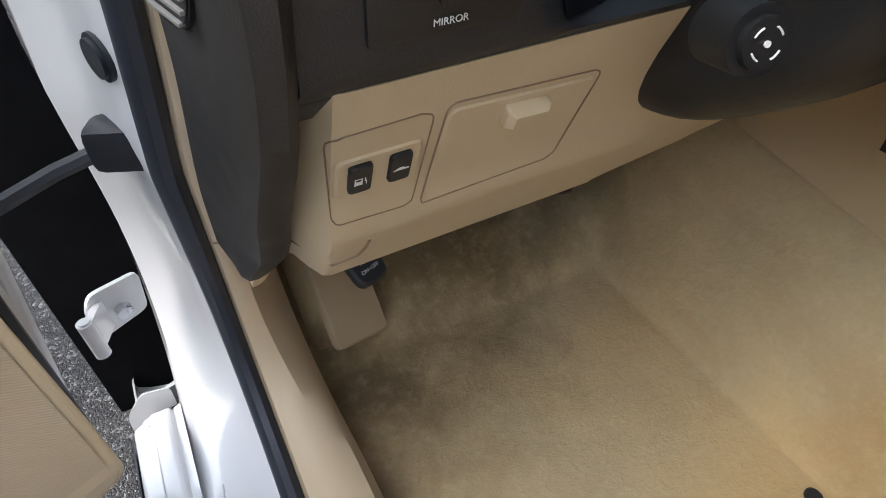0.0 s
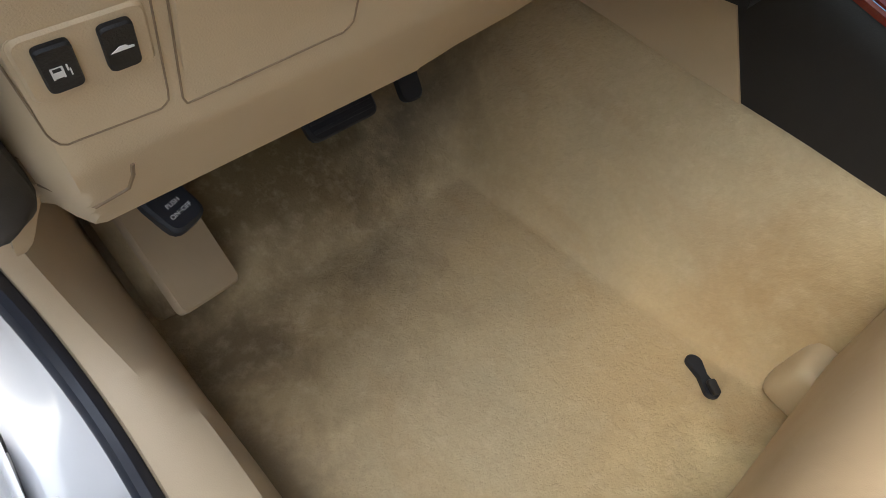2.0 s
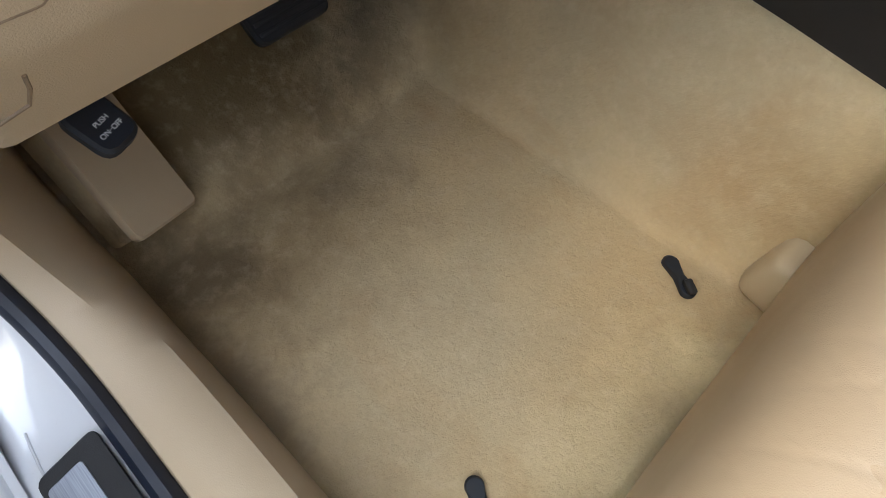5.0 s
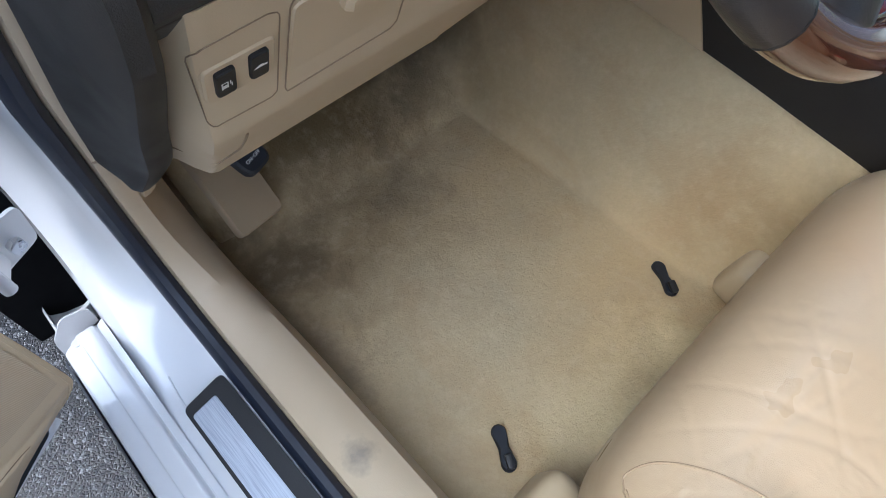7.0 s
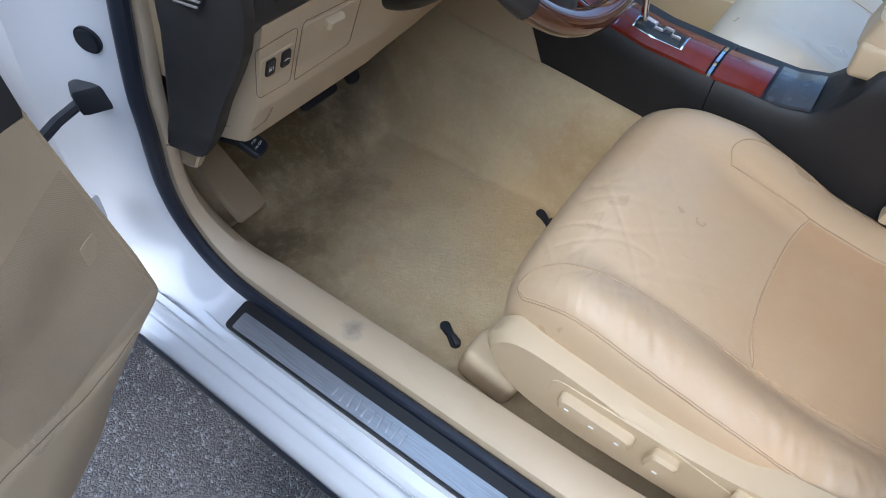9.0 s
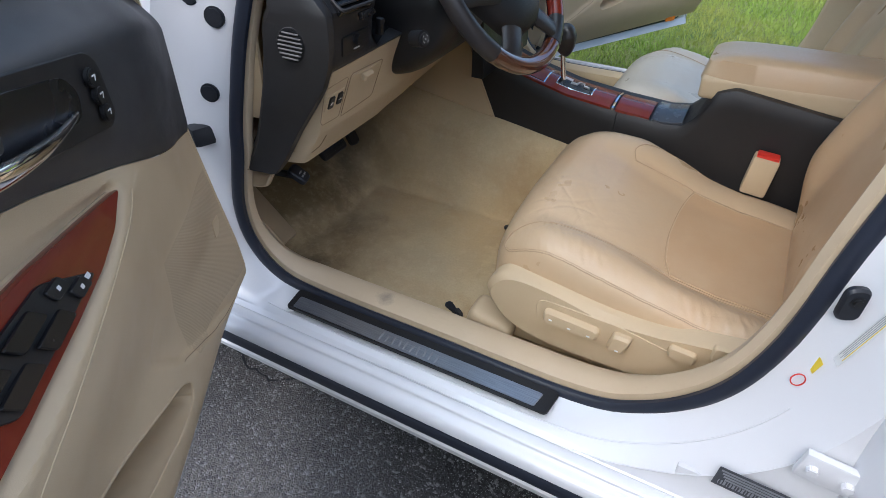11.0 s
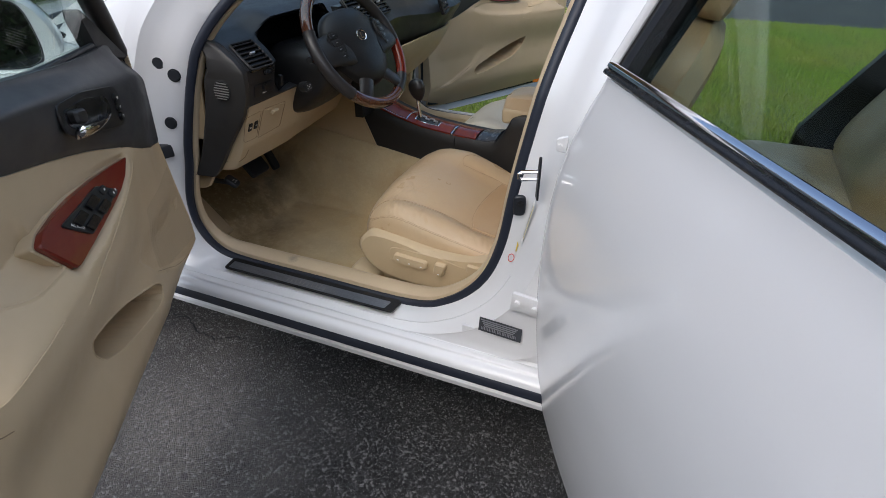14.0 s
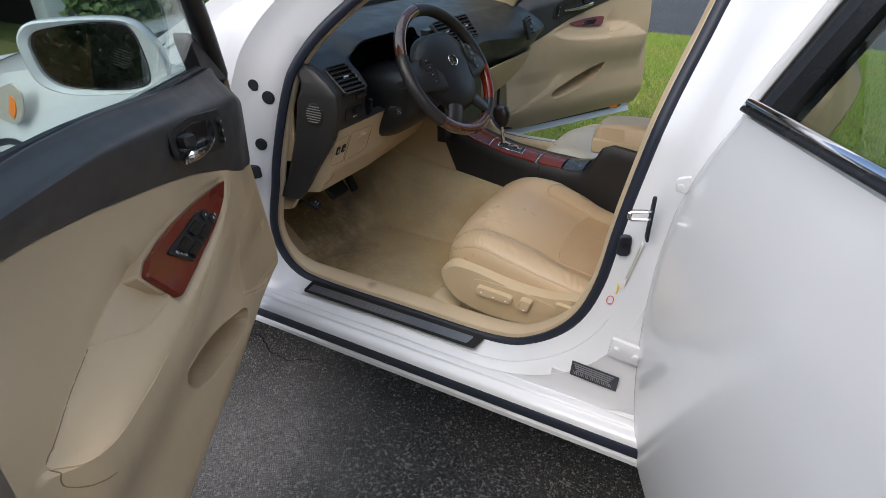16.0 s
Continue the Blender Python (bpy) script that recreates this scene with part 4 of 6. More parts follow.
for k in range(7):
    w = 0.020 * math.sqrt(max(0.1, 1 - ((k - 3) / 4) ** 2))
    part("vent_slat", box(2 * w, 0.0022, 0.004, VENT @ pose(0, (3 - k) * 0.0066, 0.0050), 0.0007), SLAT, cap, "side vent slat, its reflected sheen painted pale grey")
part("vent_field", disc(0.0225, 0.004, VENT @ pose(0, 0, 0.0030) @ Matrix.Diagonal((1, 1.16, 1, 1)), 28, 0.001), BLACK, cap, "black side vent")
part("side_filler", sheet(lambda u, v: (-0.696 - 0.008 * u, lerp(0.040 + 0.02 * v, 0.13, u), lerp(0.955, 0.68, v)), 4, 10, 0.006, (1, 0, 0)), BEIGE, dash, "beige filler beside the end cap")
part("vent_ring", tube([VENT @ Vector((0.0225 * math.cos(a), 0.0265 * math.sin(a), 0.0)) for a in (2 * math.pi * k / 28 for k in range(28))], 0.0018, 6, True), CAP_GREY, cap)

CLUSTER = (-0.56, -0.175)


def dash_body(x, v):
    """The upper dashboard's surface: x across, v from the lower front edge over the top to the windscreen."""
    line = [(-0.058, 0.766), (-0.079, 0.786), (-0.086, 0.84), (-0.097, 0.878), (-0.074, 0.905), (-0.034, 0.936), (0.02, 0.958), (0.11, 0.972), (0.26, 0.978), (0.52, 0.96)]
    k = min(len(line) - 1.001, v * (len(line) - 1))
    i = int(k)
    y, z = (lerp(line[i][c], line[i + 1][c], k - i) for c in (0, 1))
    deep = step(CLUSTER[0], CLUSTER[0] + 0.11, x) * step(CLUSTER[1], CLUSTER[1] - 0.03, x)
    band = step(0.10, 0.17, v) * step(0.58, 0.50, v)
    y += deep * band * 0.16
    z += deep * 0.030 * step(0.36, 0.55, v) * step(1.0, 0.6, v)
    mid = math.exp(-((x + 0.02) / 0.15) ** 4)
    y -= 0.015 * mid * step(0.75, 0.3, v)
    far = step(0.12, 0.45, x)
    y -= 0.05 * far * math.sin(math.pi * min(1, v * 1.5)) ** 2 * (1 if v < 0.66 else 0)
    z -= 0.03 * far * (1 - v)
    side = step(0.55, 0.78, x)
    return (x, y + 0.05 * side * (1 - 0.5 * v), z - 0.012 * side)


part("dash_top", sheet(lambda u, v: dash_body(lerp(-0.672, 0.76, u), v), 110, 60, 0.012, (0, 0.7, -0.7)), DASH, dash, "dark grey soft dash top")
# near-black sheet laid over the hollow as its shade
part("gauge_shade", sheet(lambda u, v: Vector(dash_body(lerp(CLUSTER[0] + 0.020, CLUSTER[1] - 0.006, u), lerp(0.120, 0.575, v))) + Vector((0, -0.0030, 0.001)), 60, 30), SHADE_BLACK, dash, "black sheet that darkens the hollow of the instrument cluster")
part("glovebox_panel", sheet(lambda u, v: (lerp(0.12, 0.74, u), lerp(-0.115, 0.12, v**1.6) + 0.05 * step(0.7, 1, u), lerp(0.775, 0.52, v)), 20, 14, 0.01, (0, 1, 0)), BEIGE, dash, "beige glovebox panel")
stack = part("centre_console_face", sheet(lambda u, v: (lerp(-0.16, 0.12, u), lerp(-0.055, -0.115, v) - 0.02 * math.sin(3.14 * v), lerp(0.955, 0.60, v)), 10, 10, 0.03, (0, 1, 0)), BLACK, dash, "black centre stack")


def vent(x, y, z, wide, high, tilt, parent, turn=0.0):
    m = pose(x, y, z, tilt, 0, turn)
    v = part("air_vent", box(wide, 0.012, high, m, 0.004), BLACK_GLOSS, parent, "black air vent")
    part("vent_bezel", tube([m @ Vector((sx * wide / 2, -0.008, sz * high / 2)) for sx, sz in rounded([(-1, -1), (1, -1), (1, 1), (-1, 1)], 0.2)], 0.003, 6, True), GREY, v, "dark vent bezel")
    for k in range(6):
        part("slat", box(wide * 0.94, 0.010, 0.0030, m @ pose(0, -0.009, (k - 2.5) * high / 6.4, 28, 0, 0), 0.0008), GREY, v, "dark vent slat")
    part("vent_tab", box(0.016, 0.008, 0.005, m @ pose(0.0, -0.012, 0, 0, 0, 0), 0.001), SILVER, v, "silver vent tab")


vent(-0.622, -0.073, 0.902, 0.078, 0.088, -52, dash, -6)
vent(-0.100, -0.080, 0.938, 0.095, 0.085, -40, dash)
vent(0.036, -0.080, 0.938, 0.095, 0.085, -40, dash)
vent(0.46, -0.145, 0.885, 0.090, 0.080, -18, dash, 12)
part("vent_wheel", merge(box(0.034, 0.008, 0.012, pose(-0.612, -0.114, 0.866, -10, 0, 0), 0.003), box(0.006, 0.012, 0.008, pose(-0.596, -0.114, 0.866, -10, 0, 0), 0.002)), BLACK_GLOSS, dash, "black vent wheel")
part("stack_trim", box(0.014, 0.010, 0.115, pose(-0.032, -0.088, 0.934, -40, 0, 0), 0.003), SILVER, dash, "silver vent divider")
part("display", box(0.18, 0.008, 0.08, pose(-0.03, -0.105, 0.81, -10, 0, 0), 0.004), BLACK, dash, "dark centre display")
ms = part("mirror_switch", box(0.075, 0.014, 0.034, pose(-0.606, -0.0790, 0.816, 8, 0, 0), 0.005), BLACK, dash, "black mirror switch block")
part("switch_knob", disc(0.009, 0.012, pose(-0.606, -0.0885, 0.821, 98, 0, 0), 18), BLACK, ms)
tc = bpy.data.curves.new("switch_text", "FONT")
tc.body, tc.size, tc.align_x, tc.extrude = "MIRROR", 0.0046, "CENTER", 0.0002
to = tagged(new("switch_text", tc), "white lettering")
to.parent = ms
to.matrix_world = pose(-0.606, -0.0852, 0.8045, 98, 0, 0)
tc.materials.append(CREAM)
part("dimmer", box(0.012, 0.014, 0.03, pose(-0.525, -0.0790, 0.818, 8, 0, 0), 0.004), BLACK, dash, "black dimmer wheel")

# ---- steering column and wheel ----
column = thing("steering_column", "dark grey steering column cover with stalks", "steering column")
HUB, AXIS = Vector((-0.320, -0.211, 0.885)), Vector((-0.053, -0.838, 0.543)).normalized()
WHEEL_X = Vector((0, 0, 1)).cross(AXIS).normalized()
WHEEL = basis(HUB, WHEEL_X, AXIS.cross(WHEEL_X))
rows = []
for y, w, lo, hi in ((-0.182, 0.055, 0.825, 0.872), (-0.172, 0.076, 0.788, 0.880), (-0.150, 0.098, 0.750, 0.885), (-0.12, 0.106, 0.722, 0.885), (-0.06, 0.110, 0.684, 0.885), (0.02, 0.110, 0.668, 0.885)):
    ring = []
    for a in (2 * math.pi * j / 36 for j in range(36)):
        ca, sa = math.cos(a), math.sin(a)
        ring.append(Vector((-0.338 + w * math.copysign(abs(ca) ** 0.55, ca), y, (lo + hi) / 2 + (hi - lo) / 2 * math.copysign(abs(sa) ** 0.55, sa))))
    rows.append(ring)
rings = [curve([r[j] for r in rows], 5) for j in range(36)]
rows = [[ring[k] for ring in rings] for k in range(len(rings[0]))]
part("column_cover", loft(rows, closed=True, capped=True), BLACK, column, "dark grey column cover")
TILT = basis((-0.505, -0.146, 0.801), (1, -0.26, 0), (0, 0.2, 0.98))
part("tilt_switch", disc(0.0145, 0.034, TILT, 24, 0.004), BLACK, column, "black tilt switch knob")
for k in range(4):
    part("dial_mark", tube([TILT @ Vector((0.0068 * math.cos(a), 0.0068 * math.sin(a), 0.0174)) for a in (radians(90 * k + 25 + 8 * j) for j in range(6))], 0.00045, 5), CREAM, column, "white dial mark")
part("dial_mark", disc(0.0014, 0.0012, TILT @ pose(0, 0, 0.0172), 10, 0), CREAM, column, "white dial mark")
for sx in (-1, 1):
    a = HUB + AXIS * -0.085
    part("stalk", tube([a + Vector((sx * 0.05, 0, 0.012)), a + Vector((sx * 0.115, -0.004, 0.026)), a + Vector((sx * 0.15, -0.012, 0.030)), a + Vector((sx * 0.168, -0.014, 0.031))], [0.007, 0.008, 0.0115, 0.009], 12), BLACK, column, "black control stalk")

wheel = thing("steering_wheel", "leather and red wood steering wheel with a dark hub", "steering wheel")
R = 0.182


def rim_arc(a0, a1, r, n=24):
    return tube([WHEEL @ Vector((R * math.cos(a), R * math.sin(a), 0)) for a in (radians(lerp(a0, a1, k / n)) for k in range(n + 1))], r, 14)


for a0, a1, mat in ((95, 158, WALNUT), (222, 292, WALNUT), (314, 352, WOOD)):
    part("wood_rim", rim_arc(a0 + 0.3, a1 - 0.3, 0.0168), mat, wheel, "glossy dark wood rim section")
for a0, a1 in ((-8, 95), (158, 222), (292, 314)):
    part("leather_rim", rim_arc(a0, a1, 0.0174), LEATHER_BLACK, wheel, "dark leather rim section")
for a in (95, 158, 222, 292, 314, 352):
    part("rim_band", rim_arc(a - 0.25, a + 0.25, 0.0176, 2), BLACK, wheel, "thin rim joint")
bm, _ = pillow((0, 0, 0), (0.262, 0.236, 0.030), lambda p, q: 0.014 * (1 - p * p), 30, 30, 2.6, 3.0)
for vert in bm.verts:
    if vert.co.y < 0:
        vert.co.x *= 1 - 0.25 * step(0.0, 0.10, -vert.co.y)
bm.transform(WHEEL @ pose(0, -0.006, -0.014))
hub = part("airbag_cover", bm, BLACK, wheel, "black airbag cover")
part("hub_back", disc(0.085, 0.045, WHEEL @ pose(0, 0, -0.028), 28, 0.008), BLACK, wheel)
part("emblem", merge(tube([WHEEL @ Vector((0.019 * math.cos(a), 0.014 + 0.0155 * math.sin(a), 0.031)) for a in (2 * math.pi * k / 24 for k in range(24))], 0.0017, 6, True), slab([(-0.003, 0.010), (0.0, 0.010), (-0.004, -0.004), (0.009, -0.004), (0.010, -0.007), (-0.008, -0.007)], 0.002, WHEEL @ pose(0, 0.012, 0.030), 0.0004)), CHROME, hub, "chrome oval emblem")
for sx in (-1, 1):
    path = [WHEEL @ Vector((sx * r, 0.002, zz)) for r, zz in ((0.07, 0.004), (0.11, 0.008), (0.14, 0.006), (R - 0.006, 0.0))]
    part("spoke", tube(path, [0.060, 0.054, 0.046, 0.040], 16, False, 0.30), BLACK, wheel, "dark spoke with switches")
    low = [WHEEL @ Vector((sx * x, y, zz)) for x, y, zz in ((0.035, -0.085, 0.0), (0.060, -0.115, 0.004), (0.085, -0.140, 0.004), (0.105, -0.152, 0.0))]
    part("spoke", tube(low, [0.028, 0.026, 0.024, 0.022], 12, False, 0.4), LEATHER_BLACK, wheel, "dark lower spoke")
    pad = part("switch_pad", disc(0.030, 0.010, WHEEL @ pose(sx * 0.112, 0.006, 0.019, 0, sx * 14, 0) @ Matrix.Diagonal((0.8, 1.5, 1, 1)), 28, 0.003), GREY, wheel, "dark oval switch pad")
    for k in range(4):
        b = part("wheel_switch", box(0.030, 0.015, 0.004, WHEEL @ pose(sx * 0.113, 0.036 - 0.020 * k, 0.0245, 0, sx * 14, 0), 0.002), BLACK, pad, "small black switch")
        part("switch_mark", box(0.007, 0.0018, 0.0006, WHEEL @ pose(sx * 0.113, 0.036 - 0.020 * k, 0.0268, 0, sx * 14, 0), 0), SILVER, b, "pale symbol")

# ---- pedals ----
def pedal(name, label, centre, tilt, sx, sy, turn=0.0, arm=None):
    p = thing(name, label, "pedal")
    m = pose(*centre, tilt, 0, turn)
    pad = part("pad", slab(rounded([(-sx, sy), (sx, sy), (sx * 0.96, -sy), (-sx * 0.96, -sy)], 0.012), 0.012, m, 0.003), RUBBER, p, "black rubber pedal pad")
    part("arm", tube([m @ Vector((0, 0.0, 0.0)), m @ Vector((0, 0.05, -0.03)), m @ Vector((0, 0.18, -0.02))], 0.008, 8), GREY, p, "dark pedal arm")
    return p, pad, m


brake, pad, m = pedal("brake_pedal", "black rubber brake pedal above the carpet", (-0.390, 0.190, 0.455), 48, 0.046, 0.030)
for k in range(5):
    part("rib", box(0.078, 0.004, 0.002, m @ pose(0, -0.02 + 0.01 * k, 0.0125), 0.0008), RUBBER, pad)
pedal("accelerator_pedal", "narrow black accelerator pedal by the tunnel", (-0.262, 0.235, 0.440), 58, 0.016, 0.055, -6)
park, pad, m = pedal("parking_brake_pedal", "black parking brake pedal marked with white lettering", (-0.6035, 0.100, 0.504), 38, 0.0180, 0.0225, 20)
for text, dy in (("PUSH", -0.002), ("ON\u00b7\u00b7OFF", -0.0105)):
    tc = bpy.data.curves.new("lettering", "FONT")
    tc.body, tc.size, tc.align_x, tc.extrude = text, 0.0054, "CENTER", 0.00015
    to = new("lettering", tc)
    to.parent = pad
    to.matrix_world = m @ pose(0, dy, 0.0122)
    tc.materials.append(CREAM)

# beige plastic darkened for the footwell shade on the foot rest
REST = plastic("shaded_beige_plastic", (0.40, 0.305, 0.19), (0.35, 0.265, 0.165))
rest = thing("footrest", "flat beige plastic foot rest on the carpet", "foot rest")
FR = basis((-0.595, 0.180, 0.300), (0.08, 0.03, -0.030), (0.0, 0.70, 0.66))
part("rest_pad", slab(rounded([(-0.043, -0.005), (0.043, -0.005), (0.043, 0.20), (-0.043, 0.20)], 0.010), 0.012, FR, 0.003), REST, rest)
part("rest_block", slab(rounded([(-0.036, 0.0), (0.036, 0.0), (0.036, 0.20), (-0.036, 0.20)], 0.010), 0.05, FR @ pose(0, 0, -0.051), 0.003), CARPET, rest, "carpeted block")

# ---- floor mat hooks ----
for x, y in ((-0.227, -0.249), (-0.559, -0.252)):
    hook = thing("floor_mat_hook", "dark grey plastic floor mat hook on the carpet", "mat hook", "mat hooks")
    hz = floor_z(x, y) + 0.002
    outline = [(0.0095 * math.cos(a) + 0, 0.019 + 0.0095 * math.sin(a)) for a in (math.pi * k / 8 for k in range(-1, 10))] + [(-0.0065, 0.0)] + [(0.0095 * math.cos(a), -0.019 + 0.0095 * math.sin(a)) for a in (math.pi + math.pi * k / 8 for k in range(-1, 10))] + [(0.0065, 0.0)]
    mm = pose(x, y, hz, 0, 0, -28)
    part("base", slab(outline, 0.006, mm, 0.0025), RUBBER, hook)
    part("peg", box(0.010, 0.018, 0.008, mm @ pose(0.001, -0.018, 0.009, 12, 0, 0), 0.003), GREY, hook, "grey hook peg")

# ---- centre console ----
console = thing("centre_console", "dark grey centre console with red wood trim and armrest", "console")


def cons_top(y):
    pts = [(0.10, 0.70), (-0.08, 0.632), (-0.20, 0.590), (-0.30, 0.566), (-0.43, 0.553), (-0.53, 0.548), (-0.575, 0.556), (-0.60, 0.585), (-0.625, 0.640), (-0.66, 0.655), (-1.1, 0.600)]
    for (ya, za), (yb, zb) in zip(pts, pts[1:]):
        if y >= yb:
            return lerp(zb, za, (y - yb) / (ya - yb))
    return 0.600


def cons_section(y):
    t = cons_top(y)
    low = 0.36 - 0.11 * step(-0.33, -0.43, y)
    out = 0.012 * step(-0.40, -0.60, y)
    return [(-0.083 - out, y, low), (-0.084 - out, y, 0.45), (-0.085 - out, y, t - 0.035), (-0.083 - out, y, t - 0.012), (-0.076 - out, y, t), (0.020, y, t + 0.004), (0.050, y, t), (0.062, y, t - 0.015), (0.068, y, t - 0.05), (0.072, y, 0.36)]


part("console_body", loft([cons_section(lerp(0.10, -0.425, k / 30)) for k in range(31)], capped=True), GREY, console, "dark grey console side")
part("console_body", loft([cons_section(lerp(-0.427, -1.05, k / 60)) for k in range(61)], capped=True), GREY, console, "dark grey rear console side")
part("side_trim", sheet(lambda u, v: (-0.0865 - 0.004 * v, lerp(-0.119 + (lerp(0.40, 0.82, v) - 0.476) * 0.45, 0.45, u), lerp(0.40, 0.82, v)), 16, 10, 0.012, (1, 0, 0)), BEIGE, console, "beige side trim panel")


def strip(x0, x1, y0, y1, lift, mat, name, label, n=16):
    def at(u, v):
        y = lerp(y0, y1, u)
        return (lerp(x0, x1, v), y, cons_top(y) + lift + 0.008 * math.sin(math.pi * v))
    return part(name, sheet(at, n, 6, 0.006), mat, console, label)


strip(-0.079, 0.018, -0.10, -0.408, 0.005, WOOD, "wood_trim", "glossy red wood shifter trim", 26)
strip(-0.079, 0.018, -0.420, -0.500, 0.005, WOOD, "wood_trim", "glossy red wood lid")
strip(-0.080, 0.019, -0.4115, -0.4165, 0.006, CHROME, "chrome_strip", "chrome strip", 4)
strip(-0.064, -0.002, -0.264, -0.356, 0.0075, CHROME, "gate_frame", "chrome shifter gate frame", 6)
strip(-0.061, -0.005, -0.267, -0.353, 0.0085, BLACK_GLOSS, "gate_plate", "black shifter gate", 6)
strip(-0.072, 0.012, -0.125, -0.238, 0.0085, WOOD, "ash_lid", "glossy red wood lid", 10)
strip(-0.074, 0.014, -0.122, -0.241, 0.0065, CHROME, "lid_frame", "thin chrome lid frame", 10)
strip(-0.082, 0.030, -0.506, -0.572, 0.004, TRAY, "tray_lid", "satin tray lid, reflected sky painted in as blue grey")
slot = [(-0.026, -0.276), (-0.026, -0.296), (-0.040, -0.298), (-0.040, -0.312), (-0.028, -0.314), (-0.028, -0.328), (-0.042, -0.330), (-0.042, -0.345)]
part("gate_slot", tube([(gx, gy, cons_top(gy) + 0.0175) for gx, gy in slot], 0.0035, 8, False, 0.4), SILVER, console, "bright zigzag gate slot")
lever = thing("gear_lever", "black leather gear knob on a chrome stem", "gear lever")
part("stem", tube([(-0.033, -0.275, 0.585), (-0.034, -0.268, 0.63), (-0.036, -0.264, 0.665)], 0.006, 10), CHROME, lever)
bm, _ = pillow((0, 0, -0.005), (0.046, 0.058, 0.032), lambda p, q: 0.0, 16, 16, 2.5, 2.4)
b2, _ = pillow((0, 0, -0.005), (0.046, 0.058, 0.046), lambda p, q: 0.0, 16, 16, 2.2, 1.6)
b2.transform(pose(0, 0, -0.01, 180, 0, 0))
knob = merge(bm, b2)
knob.transform(pose(-0.036, -0.263, 0.692, -14, 0, 0))
part("knob", knob, LEATHER_BLACK, lever, "black gear knob")
bm, _ = pillow((0.005, -0.83, 0.655), (0.150, 0.50, 0.060), lambda p, q: 0.004 * math.cos(q * 2), 20, 40, 8.0, 5.0)
arm = part("armrest", bm, LEATHER, console, "beige leather armrest lid")
part("armrest_box", box(0.150, 0.49, 0.05, pose(0.005, -0.83, 0.650, -2, 0, 0), 0.012, 4), BEIGE, console, "beige armrest box")
# ---- doors ----
def door_frame_at(hinge, degrees, side):
    """Local frame of an open door: x along the door from its hinge, y up, z towards the inside. side: -1 left, 1 right."""
    a = radians(degrees)
    along = Vector((side * math.sin(a), -math.cos(a), 0))
    inside = Vector((-side * math.cos(a), -math.sin(a), 0))
    return Matrix(((along.x, 0, inside.x, hinge[0]), (along.y, 0, inside.y, hinge[1]), (0, 1, 0, 0), (0, 0, 0, 1)))


def skin(z):
    """How far the outer skin bulges at a height."""
    return 0.070 * math.sin(math.pi * min(1.0, max(0.0, (1.0 - z) / 0.80)) ** 0.75) - 0.02 * step(0.38, 0.26, z)


def inside(poly, x, y):
    """Signed distance to a polygon (inside: plus) and the nearest place on it."""
    best, near, odd = 9.0, (x, y), False
    for (ax, ay), (bx, by) in zip(poly, poly[1:] + poly[:1]):
        dx, dy = bx - ax, by - ay
        t = min(1.0, max(0.0, ((x - ax) * dx + (y - ay) * dy) / (dx * dx + dy * dy + 1e-12)))
        px, py = ax + dx * t, ay + dy * t
        d = math.hypot(x - px, y - py)
        if d < best:
            best, near = d, (px, py)
        if (ay > y) != (by > y) and x < ax + (y - ay) * dx / (dy or 1e-9):
            odd = not odd
    return (best if odd else -best), near


POCKET = rounded([(0.335, 0.500), (0.362, 0.524), (0.42, 0.546), (0.52, 0.583), (0.62, 0.616), (0.705, 0.640), (0.690, 0.596), (0.655, 0.556), (0.60, 0.530), (0.50, 0.500), (0.41, 0.478), (0.35, 0.474)], 0.014, 3)
CUP = rounded([(0.700, 0.784), (0.738, 0.787), (0.800, 0.793), (0.838, 0.806), (0.866, 0.816), (0.876, 0.84), (0.86, 0.90), (0.72, 0.90), (0.700, 0.85)], 0.008, 3)
FLAP = rounded([(0.05, 0.436), (0.10, 0.437), (0.184, 0.460), (0.329, 0.532), (0.398, 0.604), (0.30, 0.66), (0.05, 0.70)], 0.012, 3)
GREY_LINE = [(0.0, 0.722), (0.129, 0.752), (0.22, 0.785), (0.304, 0.821), (0.44, 0.867), (0.575, 0.903), (0.751, 0.944), (0.874, 0.967), (1.06, 0.992)]
RIDGE_Z = [(0.10, 0.79), (0.32, 0.790), (0.445, 0.768), (0.58, 0.757), (0.72, 0.752), (0.86, 0.753), (1.06, 0.755)]
RIDGE_N = [(0.10, 0.078), (0.25, 0.090), (0.36, 0.103), (0.445, 0.112), (0.58, 0.124), (0.72, 0.130), (0.86, 0.134), (0.93, 0.132), (0.955, 0.128), (0.974, 0.119), (0.988, 0.105), (0.998, 0.089), (1.008, 0.077), (1.02, 0.072), (1.06, 0.070)]
TOP_Z = [(0.10, 0.83), (0.45, 0.83), (0.70, 0.83), (0.80, 0.826), (0.86, 0.816), (0.92, 0.795), (0.97, 0.768), (1.0, 0.757), (1.06, 0.757)]


FRONT_N = [(0.33, 0.050), (0.39, 0.078), (0.45, 0.094), (0.52, 0.090), (0.62, 0.076), (0.78, 0.056), (0.95, 0.045)]


PLATE = [(-0.217, 0.024), (-0.17, 0.004), (-0.12, -0.006), (-0.05, -0.013), (0.045, -0.018), (0.138, -0.020), (0.158, 0.014), (0.177, 0.047), (0.152, 0.057), (0.09, 0.060), (0.03, 0.058), (-0.06, 0.049), (-0.14, 0.037)]
PLATE_FACE = rounded([(0.555 + a, 0.790 + 0.944 * b) for a, b in PLATE], 0.006, 2)


def limit(s):
    return between(GREY_LINE, s)


